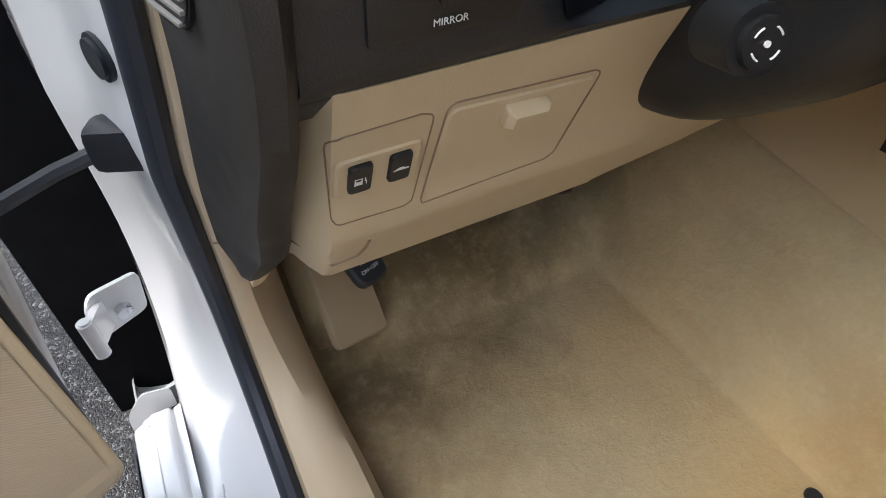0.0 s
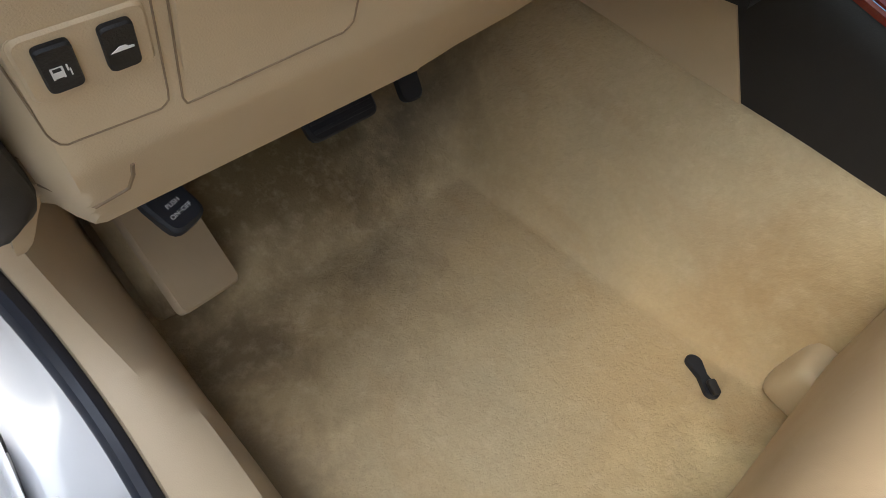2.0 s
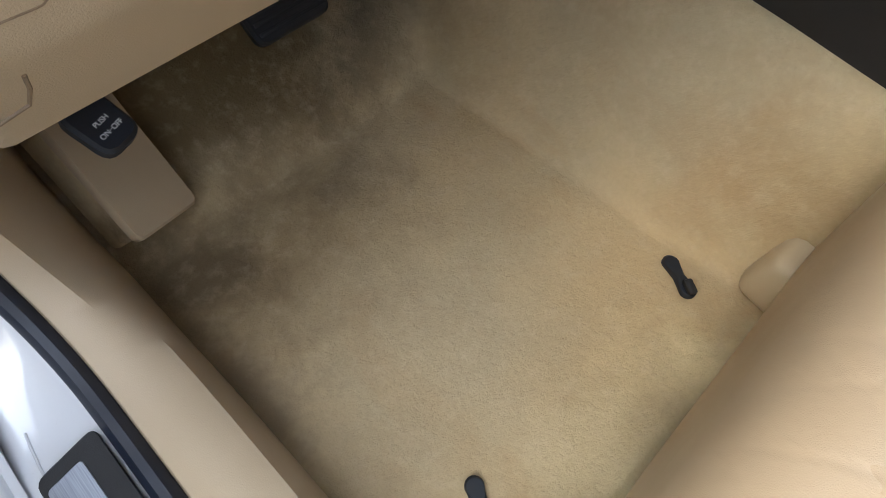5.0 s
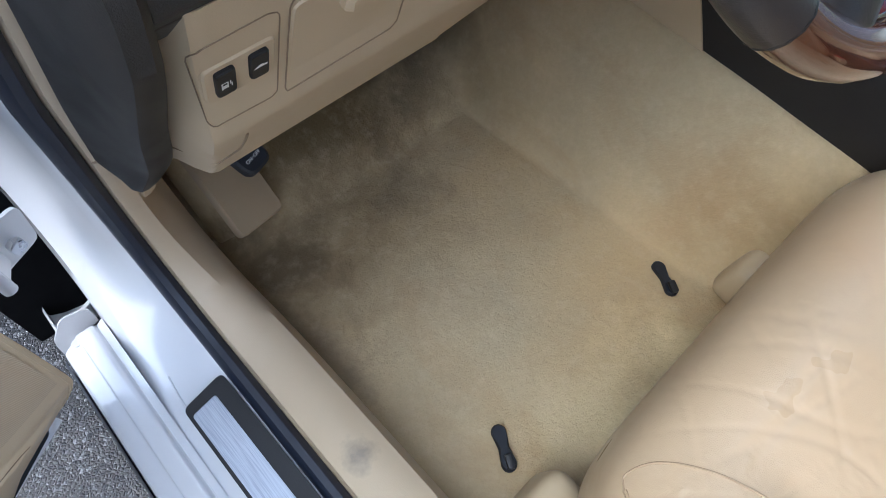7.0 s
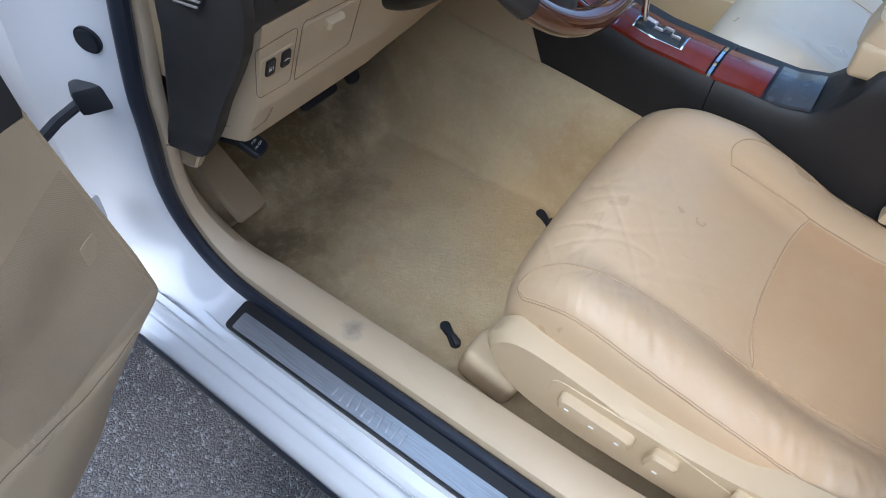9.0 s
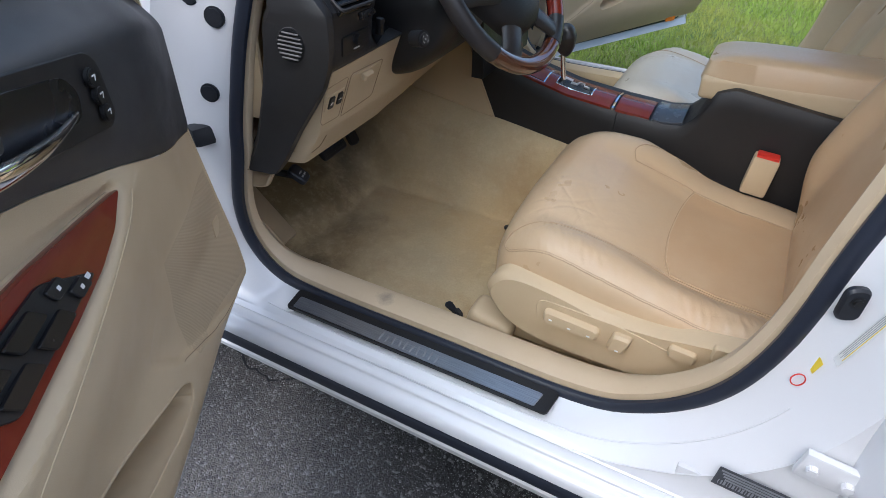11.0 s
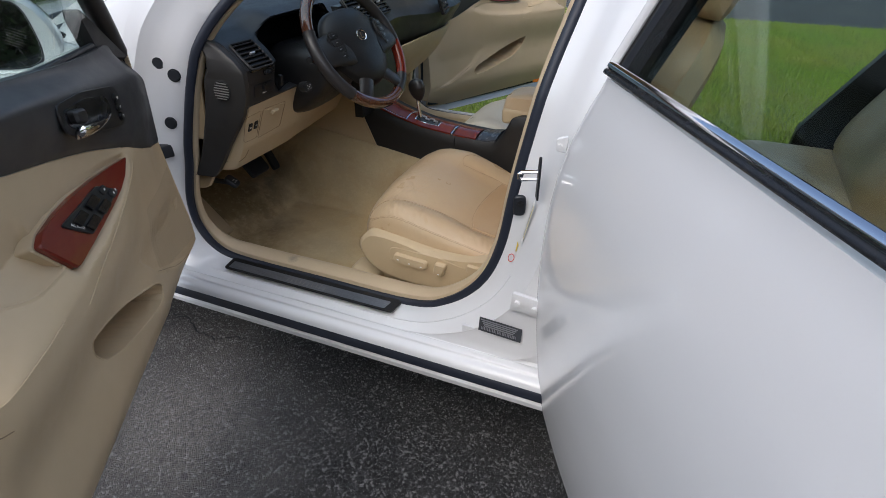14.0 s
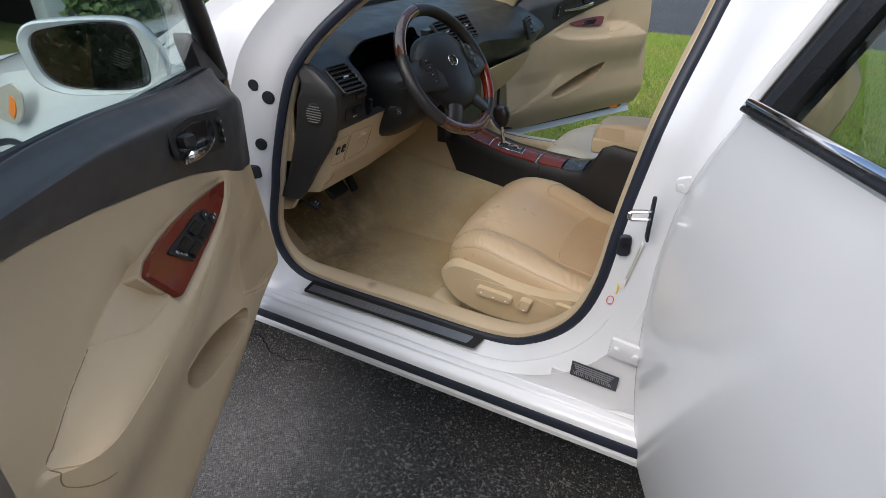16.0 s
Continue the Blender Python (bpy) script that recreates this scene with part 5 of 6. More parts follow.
def panel_n(s, z):
    """How far the beige door panel stands in from the door's plane."""
    base = 0.074 + 0.010 * step(0.90, 0.82, z) * step(0.60, 0.35, s) - 0.010 * step(0.80, 0.95, z) * step(0.5, 0.9, s)
    base = lerp(between(FRONT_N, z), base, step(0.04, 0.22, s))
    rz, rn, tz = between(RIDGE_Z, s), between(RIDGE_N, s), between(TOP_Z, s)
    if s > 0.10:
        if z > rz:
            t = min(1.0, (z - rz) / max(0.004, tz - rz))
            n = lerp(rn, base, t**1.5)
        else:
            t = min(1.0, (rz - z) / 0.20)
            n = lerp(rn, 0.078, step(0.12, 1, t) * 0.85 + 0.15 * t)
    else:
        n = base
    n = lerp(base, n, step(0.10, 0.40, s))
    d, _ = inside(FLAP, s, z)
    n -= 0.012 * step(-0.004, 0.004, d) * step(0.02, 0.18, s) * step(0.64, 0.56, z)
    low = 0.012 * math.exp(-(((z - 0.47) / 0.13) ** 4)) * step(0.12, 0.4, s)
    n += low - 0.055 * step(0.47, 0.29, z)
    if 0.30 < s < 0.78 and 0.74 < z < 0.88:
        d, _ = inside(PLATE_FACE, s, z)
        sunk = 0.104 + 0.03 * (s - 0.555) - 0.35 * (z - 0.790) - 0.008
        if n > sunk:
            n = lerp(n, sunk, step(-0.012, 0.0, d))
    return n


def front_door(name, label, m, fine=True, bottom=0.30):
    d = thing(name, label, "car door", "open car doors")
    d.matrix_world = m
    L = 1.06
    part("outer_skin", sheet(lambda u, v: (lerp(0.055 * step(0.6, 0.95, v), L, u), lerp(0.985 + 0.05 * u, bottom, v), -0.004 - skin(lerp(1.0, bottom, v))), 12, 24, 0.01, (0, 0, 1)), WHITE, d, "white painted outer skin")
    part("door_shell", sheet(lambda u, v: (lerp(0.012 + 0.055 * step(0.6, 0.95, v), L - 0.012, u), lerp(0.965 + 0.05 * u, bottom + 0.008, v), 0.0 - 0.006 * v - 0.040 * step(0.24, 0.32, u) * step(0.76, 0.66, u) * step(0.40, 0.46, v) * step(0.86, 0.80, v)), 44, 44, 0.012, (0, 0, -1)), WHITE, d, "white inner door shell")
    part("door_weatherstrip", tube([(0.035, 0.95, 0.036), (0.03, 0.70, 0.036), (0.035, 0.45, 0.030), (0.08, 0.35, 0.022), (0.20, 0.333, 0.018), (0.95, 0.335, 0.018), (1.02, 0.37, 0.02), (1.035, 0.6, 0.026), (1.035, 1.0, 0.03)], 0.008, 8), RUBBER, d, "black door weatherstrip")
    g = part("door_glass", sheet(lambda u, v: (lerp(0.16 + 0.25 * v, L - 0.02 - 0.1 * v, u), lerp(0.98, 1.32, v), 0.022 + 0.33 * lerp(0.0, 0.34, v)), 10, 8, 0.004, (0, 0, 1)), GLASS, d, "raised side window glass")
    rail = [(0.055, 0.955, 0.03), (0.20, 1.085, 0.06), (0.42, 1.235, 0.105), (0.60, 1.31, 0.135), (0.85, 1.335, 0.14), (L - 0.06, 1.30, 0.135), (L - 0.02, 1.02, 0.04)]
    part("window_frame", tube(curve(rail, 6), 0.022, 10), GREY, d, "dark window frame")
    part("sail_panel", slab(rounded([(0.06, 0.945), (0.245, 1.080), (0.25, 1.062), (0.205, 0.975)], 0.008), 0.03, pose(0, 0, 0.022), 0.004), GREY, d, "dark sail panel")
    part("belt_seal", tube([(0.17, 1.003, 0.045), (0.478, 1.014, 0.047), (0.75, 1.046, 0.047), (1.04, 1.062, 0.047)], 0.007, 8), RUBBER, d, "black belt seal")
    part("skin_edge", tube([(0.0, 0.97, 0.0), (0.0, 0.60, -0.02), (0.030, bottom + 0.10, -0.012), (0.055, bottom + 0.02, -0.006), (0.10, bottom + 0.002, -0.006), (0.5, bottom, -0.006), (L, bottom, -0.006), (L, 0.6, -0.02), (L, 1.03, 0.0)], 0.006, 8), WHITE, d, "folded white door edge")

    # beige panel with its map pocket and pull cup pressed in
    nu, nv = (150, 130) if fine else (70, 70)
    cell = 0.0045 if fine else 0.009
    rows = []
    for i in range(nu + 1):
        row = []
        for j in range(nv + 1):
            v = j / nv
            s = lerp(0.040 + 0.03 * step(0.45, 0.30, lerp(limit(0.05), 0.33, v)), L - 0.02, i / nu)
            z = lerp(limit(s), 0.330 + 0.02 * i / nu, v)
            n, drop = 0.0, 0.0
            for poly, deep, soft in ((POCKET, 0.122, 0.010), (CUP, 0.026, 0.020)):
                dist, near = inside(poly, s, z)
                if abs(dist) < cell:
                    s, z = near
                elif dist > 0:
                    if poly is CUP:
                        drop = deep * min(1.0, 0.4 + dist / soft) * step(0.900, 0.75, z) * step(0.885, 0.72, s)
                    else:
                        drop = 0.010 + deep * min(1.0, max(0.0, (0.510 + 0.37 * (s - 0.345) - z) / 0.046))
            row.append((s, z, panel_n(s, z) - drop))
        rows.append(row)
    bm = loft(rows)
    inner = part("door_panel", bm, BEIGE, d, "beige inner door panel")
    part("panel_edge", sheet(lambda u, v: (lerp(0.030, 0.041, u) + 0.03 * step(0.45, 0.30, lerp(0.95, 0.37, v)), lerp(0.95, 0.37, v), lerp(0.004, between(FRONT_N, lerp(0.95, 0.37, v)) + 0.001 - 0.055 * step(0.47, 0.29, lerp(0.95, 0.37, v)), u)), 4, 30, 0.004, (1, 0, 0)), BEIGE, d, "beige panel side")

    def on(s, z, lift=0.0):
        return Vector((s, z, panel_n(s, z) + lift))

    def trace(name, pts, r, mat, label, lift=0.0):
        part(name, tube([on(p.x, p.y, lift) for p in curve([(a, b, 0) for a, b in pts], 8)], r, 6), mat, inner, label)

    trace("pocket_rim", POCKET + POCKET[:1], 0.0022, BEIGE, "rounded pocket rim", -0.001)
    trace("cup_rim", [(0.702, 0.785), (0.738, 0.787), (0.800, 0.793), (0.838, 0.806), (0.864, 0.815)], 0.004, BEIGE, "rounded pull cup lip", -0.003)
    trace("panel_gap", [(0.862, 0.8165), (0.92, 0.796), (0.968, 0.772), (0.988, 0.766), (0.996, 0.757), (0.999, 0.745), (0.997, 0.733), (0.985, 0.720), (0.962, 0.712)], 0.0009, BEIGE_DARK, "dark gap round the armrest pad")
    trace("seam", [(0.80, 0.752), (0.86, 0.753), (0.92, 0.754), (0.965, 0.754), (0.982, 0.754), (0.994, 0.758)], 0.0012, BEIGE, "stitched armrest seam")
    trace("seam", [(0.315, 0.797), (0.345, 0.783), (0.40, 0.773), (0.50, 0.757), (0.62, 0.742), (0.72, 0.722)], 0.0008, BEIGE, "raised trim seam", 0.0002)
    trace("panel_gap", [(0.10, 0.437), (0.184, 0.460), (0.26, 0.497), (0.329, 0.532)], 0.0005, BEIGE_DARK, "panel gap", 0.001)

    def dark(u, v):
        s = lerp(0.045, L - 0.02, u)
        z = lerp(limit(s) + 0.001, lerp(0.95, 1.0, step(0.05, 0.20, s)) + 0.062 * step(0.2, 0.85, s) * 0.85, v)
        n0 = panel_n(s, limit(s)) + 0.003 * step(0.0, 0.05, v)
        return (s, z, lerp(n0, 0.098, math.sin(min(1, v * 1.25) * 1.57) * step(0.0, 0.25, s)) - 0.040 * step(0.70, 1.0, v))

    upper = part("upper_panel", sheet(dark, 60, 24, 0.02, (0, 0, -1)), DOOR_TOP_LIT, d, "dark grey soft upper door panel")
    # inner handle in its plate
    hm = pose(0, 0, 0.0965)
    plate = [(0.555, 0.985), (0.46, 0.980), (0.315, 0.950), (0.300, 0.935), (0.298, 0.880), (0.312, 0.872), (0.41, 0.893), (0.51, 0.915), (0.55, 0.940)]
    c = part("handle_plate", slab(rounded(plate, 0.014), 0.003, hm, 0.002), GREY, upper, "dark handle plate")
    cup = [(0.540, 0.972), (0.45, 0.966), (0.368, 0.946), (0.352, 0.925), (0.362, 0.903), (0.43, 0.910), (0.50, 0.925), (0.535, 0.945)]
    part("handle_cup", slab(rounded(cup, 0.014), 0.0012, pose(0, 0, 0.0993), 0.0005), BLACK_GLOSS, c, "black handle recess")
    bar = curve([(0.366, 0.911, 0.100), (0.41, 0.914, 0.108), (0.46, 0.920, 0.114), (0.51, 0.929, 0.116), (0.540, 0.935, 0.113)], 5)
    part("door_handle", tube(bar, [lerp(0.006, 0.0135, step(0, 0.8, k / (len(bar) - 1))) * (0.35 if k in (0, len(bar) - 1) else 1.0) for k in range(len(bar))], 14, False, 0.55), CHROME, c, "chrome inner door handle")
    part("lock_knob", slab(rounded([(0.530, 0.968), (0.485, 0.960), (0.490, 0.935), (0.525, 0.945)], 0.008), 0.014, pose(0, 0, 0.1005), 0.005), GREY, c, "dark grey lock knob")
    for k in range(3):
        b = part("memory_button", disc(0.0095, 0.006, pose(0.330 - 0.003 * k, 0.930 - 0.0185 * k, 0.1035), 20), BLACK, c, "black memory button")
        part("button_symbol", merge(box(0.006, 0.0012, 0.0006, pose(0.330 - 0.003 * k, 0.932 - 0.0185 * k, 0.1067), 0), box(0.0012, 0.006, 0.0006, pose(0.328 - 0.003 * k, 0.9295 - 0.0185 * k, 0.1067, 0, 0, 25), 0)), CREAM, b, "white symbol")
    # wood switch panel, leaning with the armrest
    wf = basis((0.555, 0.790, 0.104), (1.0, 0.0, 0.03), (0.0, 0.944, -0.33))
    wide, high, up = (1.0, 1.0, 0.0) if fine else (0.62, 0.55, 0.045)
    wood_line = rounded([(a * wide, b * high + up) for a, b in PLATE], 0.007, 3)
    wood = part("switch_panel", slab(wood_line, 0.010, wf @ pose(0, 0, -0.004), 0.003), WOOD, d, "glossy red wood switch panel")
    part("panel_base", slab([(0.002 + x * 1.01, 0.002 + (y - 0.02) * 1.03 + 0.02) for x, y in wood_line], 0.060, wf @ pose(0, 0, -0.0655), 0.003), BEIGE, d, "beige base of the switch panel")
    sf = wf @ pose(0, 0, 0.0058)
    sf = sf if fine else sf @ pose(0, up, 0) @ Matrix.Diagonal((0.5, 0.5, 1, 1))
    block = [(-0.104, 0.001), (0.055, -0.007), (0.110, 0.042), (-0.046, 0.038)]
    sw = part("switch_block", slab(rounded(block, 0.009), 0.0035, sf, 0.0012), BLACK, wood, "black window switch block")
    for px, py in ((0.056, 0.026), (0.034, 0.005), (-0.002, 0.026), (-0.024, 0.005)):
        part("window_switch", slab(rounded([(-0.017, 0.0085), (0.029, 0.0085), (0.017, -0.0085), (-0.029, -0.0085)], 0.004), 0.0035, sf @ pose(px, py, 0.0032, 2, -5, 0), 0.0015), BLACK_GLOSS, sw, "black window switch")
    for px, py in ((-0.054, 0.024), (-0.074, 0.007)):
        b = part("lock_switch", slab(rounded([(-0.009, 0.007), (0.014, 0.007), (0.009, -0.007), (-0.014, -0.007)], 0.004), 0.004, sf @ pose(px, py, 0.003), 0.001), BLACK, sw, "black lock switch")
        part("switch_symbol", box(0.004, 0.004, 0.0004, sf @ pose(px, py, 0.0073), 0), CREAM, b, "white symbol")
    part("switch_symbol", box(0.009, 0.005, 0.0004, sf @ pose(-0.090, 0.006, 0.0038), 0), CREAM, sw, "white symbol")
    if fine:
        tc = bpy.data.curves.new("lettering", "FONT")
        tc.body, tc.size, tc.align_x, tc.extrude = "ALL AUTO", 0.0068, "CENTER", 0.00015
        to = tagged(new("lettering", tc), "white lettering")
        to.parent = sw
        to.matrix_basis = sf @ Matrix(((-0.747, -0.665, 0, 0.078), (-0.665, 0.747, 0, 0.020), (0, 0, 1, 0.0038), (0, 0, 0, 1)))
        tc.materials.append(CREAM)

        def mesh_field(u, v):
            a = lerp(0.050, 0.29, u)
            low = between([(0.05, 0.464), (0.146, 0.468), (0.21, 0.477), (0.295, 0.502), (0.33, 0.532), (0.37, 0.585)], a)
            return on(a, lerp(low, 0.67, v), 0.0016 * step(0.0, 0.06, v) * step(1.0, 0.9, v) * step(1.0, 0.85, u))

        part("speaker_grille", sheet(mesh_field, 40, 40), MESH, inner, "fine ribbed beige speaker grille")
        # added plate in place of a light reflection on the grille
        part("grille_glint", slab(rounded([(-0.016, 0.013), (0.014, 0.015), (0.016, -0.013), (-0.014, -0.015)], 0.005), 0.0015, pose(0.084, 0.582, panel_n(0.084, 0.582) + 0.001), 0.0006), BEIGE, inner, "small beige plate standing for a patch of reflected light")
    part("door_reflector", slab(rounded([(-0.035, 0.010), (0.035, 0.012), (0.028, -0.012), (-0.030, -0.010)], 0.006), 0.006, pose(0.88, 0.345, panel_n(0.88, 0.345) - 0.001), 0.003), ORANGE, inner, "amber door reflector")
    return d


left_door = front_door("driver_door", "open driver's door with a beige panel and red wood switch plate", door_frame_at((-0.86, 0.13), 58.2, -1))
right_door = front_door("passenger_door", "open front passenger door with a beige panel", Matrix.Translation((0, 0, -0.05)) @ door_frame_at((0.88, 0.20), 61.5, 1), False, 0.285)

# wing mirror on the driver's door
mirror = thing("wing_mirror", "white door mirror with its glass facing back", "door mirror")
mirror.matrix_world = door_frame_at((-0.86, 0.13), 58.2, -1)
ma = radians(12.5)
face = basis((0.2, 0, -0.15), (math.sin(ma), 0, -math.cos(ma)), (0, 1, 0))
if face.to_3x3().col[2].x < 0:
    face = face @ Matrix.Diagonal((1, 1, -1, 1))
egg = curve([(0.137, 1.04, 0), (0.134, 1.072, 0), (0.111, 1.094, 0), (0.06, 1.099, 0), (-0.009, 1.100, 0), (-0.064, 1.094, 0), (-0.095, 1.072, 0), (-0.118, 1.03, 0), (-0.124, 0.985, 0), (-0.105, 0.957, 0), (-0.059, 0.949, 0), (0.046, 0.951, 0), (0.10, 0.964, 0), (0.128, 0.990, 0)], 4, True)
pane = curve([(0.117, 1.04, 0), (0.112, 1.066, 0), (0.09, 1.080, 0), (0.018, 1.089, 0), (-0.045, 1.087, 0), (-0.070, 1.072, 0), (-0.081, 1.03, 0), (-0.084, 0.985, 0), (-0.072, 0.963, 0), (-0.028, 0.955, 0), (0.065, 0.966, 0), (0.105, 0.992, 0)], 4, True)
rows = []
cx, cy = 0.015, 1.025
inner_line = [min(pane, key=lambda q: (q - p).length) for p in egg]
for sc, zz in ((None, -0.022), (None, -0.004), (0.955, 0.004), (0.985, 0.0), (1.0, -0.010), (1.0, -0.03), (0.96, -0.06), (0.85, -0.09), (0.6, -0.112), (0.2, -0.12)):
    if sc is None:
        rows.append([Vector((cx + (q.x - cx) * 1.02, cy + (q.y - cy) * 1.02, zz)) for q in inner_line])
    else:
        rows.append([Vector((cx + (p.x - cx) * sc, cy + (p.y - cy) * sc, zz)) for p in egg])
bm = loft(rows, closed=True, capped=True)
bm.transform(face)
part("housing", bm, WHITE, mirror, "white mirror housing")
part("glass_surround", slab([(cx + (p.x - cx) * 1.015, cy + (p.y - cy) * 1.015) for p in pane], 0.003, face @ pose(0, 0, -0.021), 0.001), RUBBER, mirror, "black edge of the mirror glass")
part("mirror_glass", slab([(cx + (p.x - cx) * 0.965, cy + (p.y - cy) * 0.965) for p in pane], 0.003, face @ pose(0, 0, -0.018), 0.0005), MIRROR, mirror, "silvered mirror glass", )
part("mount", tube([face @ Vector((-0.09, 0.985, -0.03)), face @ Vector((-0.14, 0.970, -0.03)), (0.14, 0.965, 0.015)], [0.030, 0.026, 0.034], 14, False, 0.8), WHITE, mirror, "white mirror arm")

# rear door, seen from its painted outside
rear = thing("rear_door", "open pearl white rear door with its outer skin outward", "car door", "open car doors")
rear.matrix_world = door_frame_at((-0.826, -1.01), 59.5, -1)


REAR_N = [(0.18, 0.046), (0.24, 0.055), (0.32, 0.063), (0.42, 0.069), (0.55, 0.072), (0.70, 0.066), (0.82, 0.052), (0.92, 0.030), (1.0, 0.006)]


REAR_EDGE = [(0.19, 0.020), (0.25, -0.010), (0.30, -0.030), (0.40, -0.056), (0.50, -0.070), (0.60, -0.077), (0.70, -0.078), (0.80, -0.070), (0.88, -0.052), (0.94, -0.032), (1.004, -0.006)]


def rear_skin(u, v):
    low = 0.188 + 0.095 * math.exp(-u / 0.06)
    z = lerp(1.004, low, v)
    s = lerp(between(REAR_EDGE, z), 0.98, u)
    flat = between(REAR_N, z) * 0.5 + (between(REAR_N, z + 0.03) + between(REAR_N, z - 0.03)) * 0.25
    edge = -0.012 * step(0.025, 0.0, u) - 0.01 * step(0.96, 1.0, u)
    return (s, z, -(flat + edge))


part("outer_skin", sheet(rear_skin, 60, 70, 0.012, (0, 0, 1)), WHITE, rear, "white painted outer skin")
part("door_core", sheet(lambda u, v: (lerp(0.0, 0.96, u), lerp(0.98, 0.30, v), 0.05), 6, 8, 0.05, (0, 0, -1)), WHITE, rear, "white door shell")
part("inner_panel", sheet(lambda u, v: (lerp(0.0, 0.95, u), lerp(0.98, 0.30, v), 0.075), 6, 8, 0.02, (0, 0, -1)), BEIGE, rear, "beige inner panel")
# black strip stands for the dark ground mirrored in the chrome's lower face
part("belt_strip", tube([(0.005, 1.012, -0.008), (0.3, 1.015, -0.008), (0.95, 1.022, -0.006)], 0.0055, 10, False, 0.6), BLACK_GLOSS, rear, "lower face of the belt moulding, its dark reflection painted gloss black")
part("belt_moulding", tube([(0.008, 1.0225, -0.002), (0.3, 1.0255, -0.002), (0.95, 1.033, 0.000)], 0.0072, 10, False, 0.7), CHROME, rear, "chrome belt moulding")
part("sash", sheet(lambda u, v: (lerp(0.005 + 0.10 * v, 0.085 + 0.10 * v, u), lerp(1.01, 1.34, v), 0.004 + 0.115 * v), 4, 10, 0.03, (0, 0, 1)), BLACK_GLOSS, rear, "wide black window sash")
part("sash_edge", tube([(0.006, 1.012, -0.002), (0.106, 1.34, 0.113)], 0.008, 10, False, 0.7), WHITE, rear, "painted edge of the window sash")
g = part("door_glass", sheet(lambda u, v: (lerp(0.05 + 0.12 * v, 0.90 - 0.25 * v, u), lerp(1.01, 1.33, v), 0.012 + 0.11 * v), 8, 6, 0.004, (0, 0, 1)), GLASS_DARK, rear, "rear side window glass")
part("window_frame", tube(curve([(0.03, 0.99, 0.012), (0.085, 1.16, 0.07), (0.13, 1.29, 0.11), (0.20, 1.335, 0.12), (0.45, 1.335, 0.12), (0.70, 1.27, 0.10), (0.93, 1.04, 0.02)], 6), 0.020, 10, False, 0.8), RUBBER, rear, "black window frame")
part("door_handle", tube([(0.70, 0.800, -0.060), (0.73, 0.806, -0.088), (0.80, 0.811, -0.096), (0.87, 0.811, -0.088), (0.90, 0.806, -0.060)], [0.013, 0.014, 0.013, 0.014, 0.013], 12, False, 0.8), CHROME, rear, "chrome outer door handle")

# ---- fittings on the door opening ----
fit_on = thing("door_striker", "bright metal door striker on the rear pillar", "striker")
part("striker_plate", slab(rounded([(-0.004, 0.046), (0.010, 0.050), (0.007, -0.048), (-0.010, -0.044)], 0.005), 0.004, basis((-0.788, -0.8995, 0.775), (-0.9, -0.42, 0.0), (0, 0.0, 1)), 0.001), RUBBER, fit_on, "black striker backing")
part("striker_loop", tube([(-0.788, -0.898, 0.79), (-0.804, -0.866, 0.79), (-0.806, -0.862, 0.787), (-0.806, -0.862, 0.777), (-0.804, -0.866, 0.774), (-0.788, -0.898, 0.774)], 0.0042, 8), CHROME, fit_on, "chrome striker loop")
sw = thing("door_switch", "black rubber door switch on the rear pillar", "door switch")
part("boot", slab(rounded([(-0.0135, 0.024), (0.0135, 0.024), (0.0135, -0.024), (-0.0135, -0.024)], 0.012), 0.008, basis((-0.752, -0.852, 0.690), (0.35, -0.94, 0), (0, 0, 1)), 0.003), RUBBER, sw)
part("button", disc(0.008, 0.014, basis((-0.756, -0.855, 0.696), (0.35, -0.94, 0), (0, 0, 1)), 16, 0.003), BLACK, sw)
lm = basis((-0.8240, -0.848, 0.398), (0, -0.997, -0.06), (0, -0.06, 0.997))
plate = thing("rating_label", "black printed rating label on the white pillar", "label")
part("label_sheet", slab([(-0.052, 0.020), (0.052, 0.020), (0.052, -0.020), (-0.052, -0.020)], 0.0008, lm, 0.0002), LABEL, plate)
for k in range(4):
    part("print_row", box(0.09 - 0.006 * k, 0.0035, 0.0003, lm @ pose(-0.003, 0.014 - 0.0055 * k, 0.001), 0), SILVER, plate, "grey printed bar")
for k in range(22):
    part("code_bar", box(0.0012 + 0.0008 * (k % 3), 0.009, 0.0003, lm @ pose(-0.045 + 0.0040 * k, -0.010, 0.001), 0), SILVER, plate, "pale printed bar")
for x, y, z, r in ((-0.722, 0.124, 0.8955, 0.0165), (-0.725, 0.0895, 0.8635, 0.017), (-0.740, 0.127, 0.736, 0.0165)):
    gm = thing("pillar_grommet", "black rubber grommet in the white pillar", "grommet", "pillar grommets")
    part("plug", disc(r, 0.010, basis((pillar_x(y, z) - 0.002, y, z), (0.35, -0.94, 0), (0, 0, 1)), 20, 0.003), RUBBER, gm)
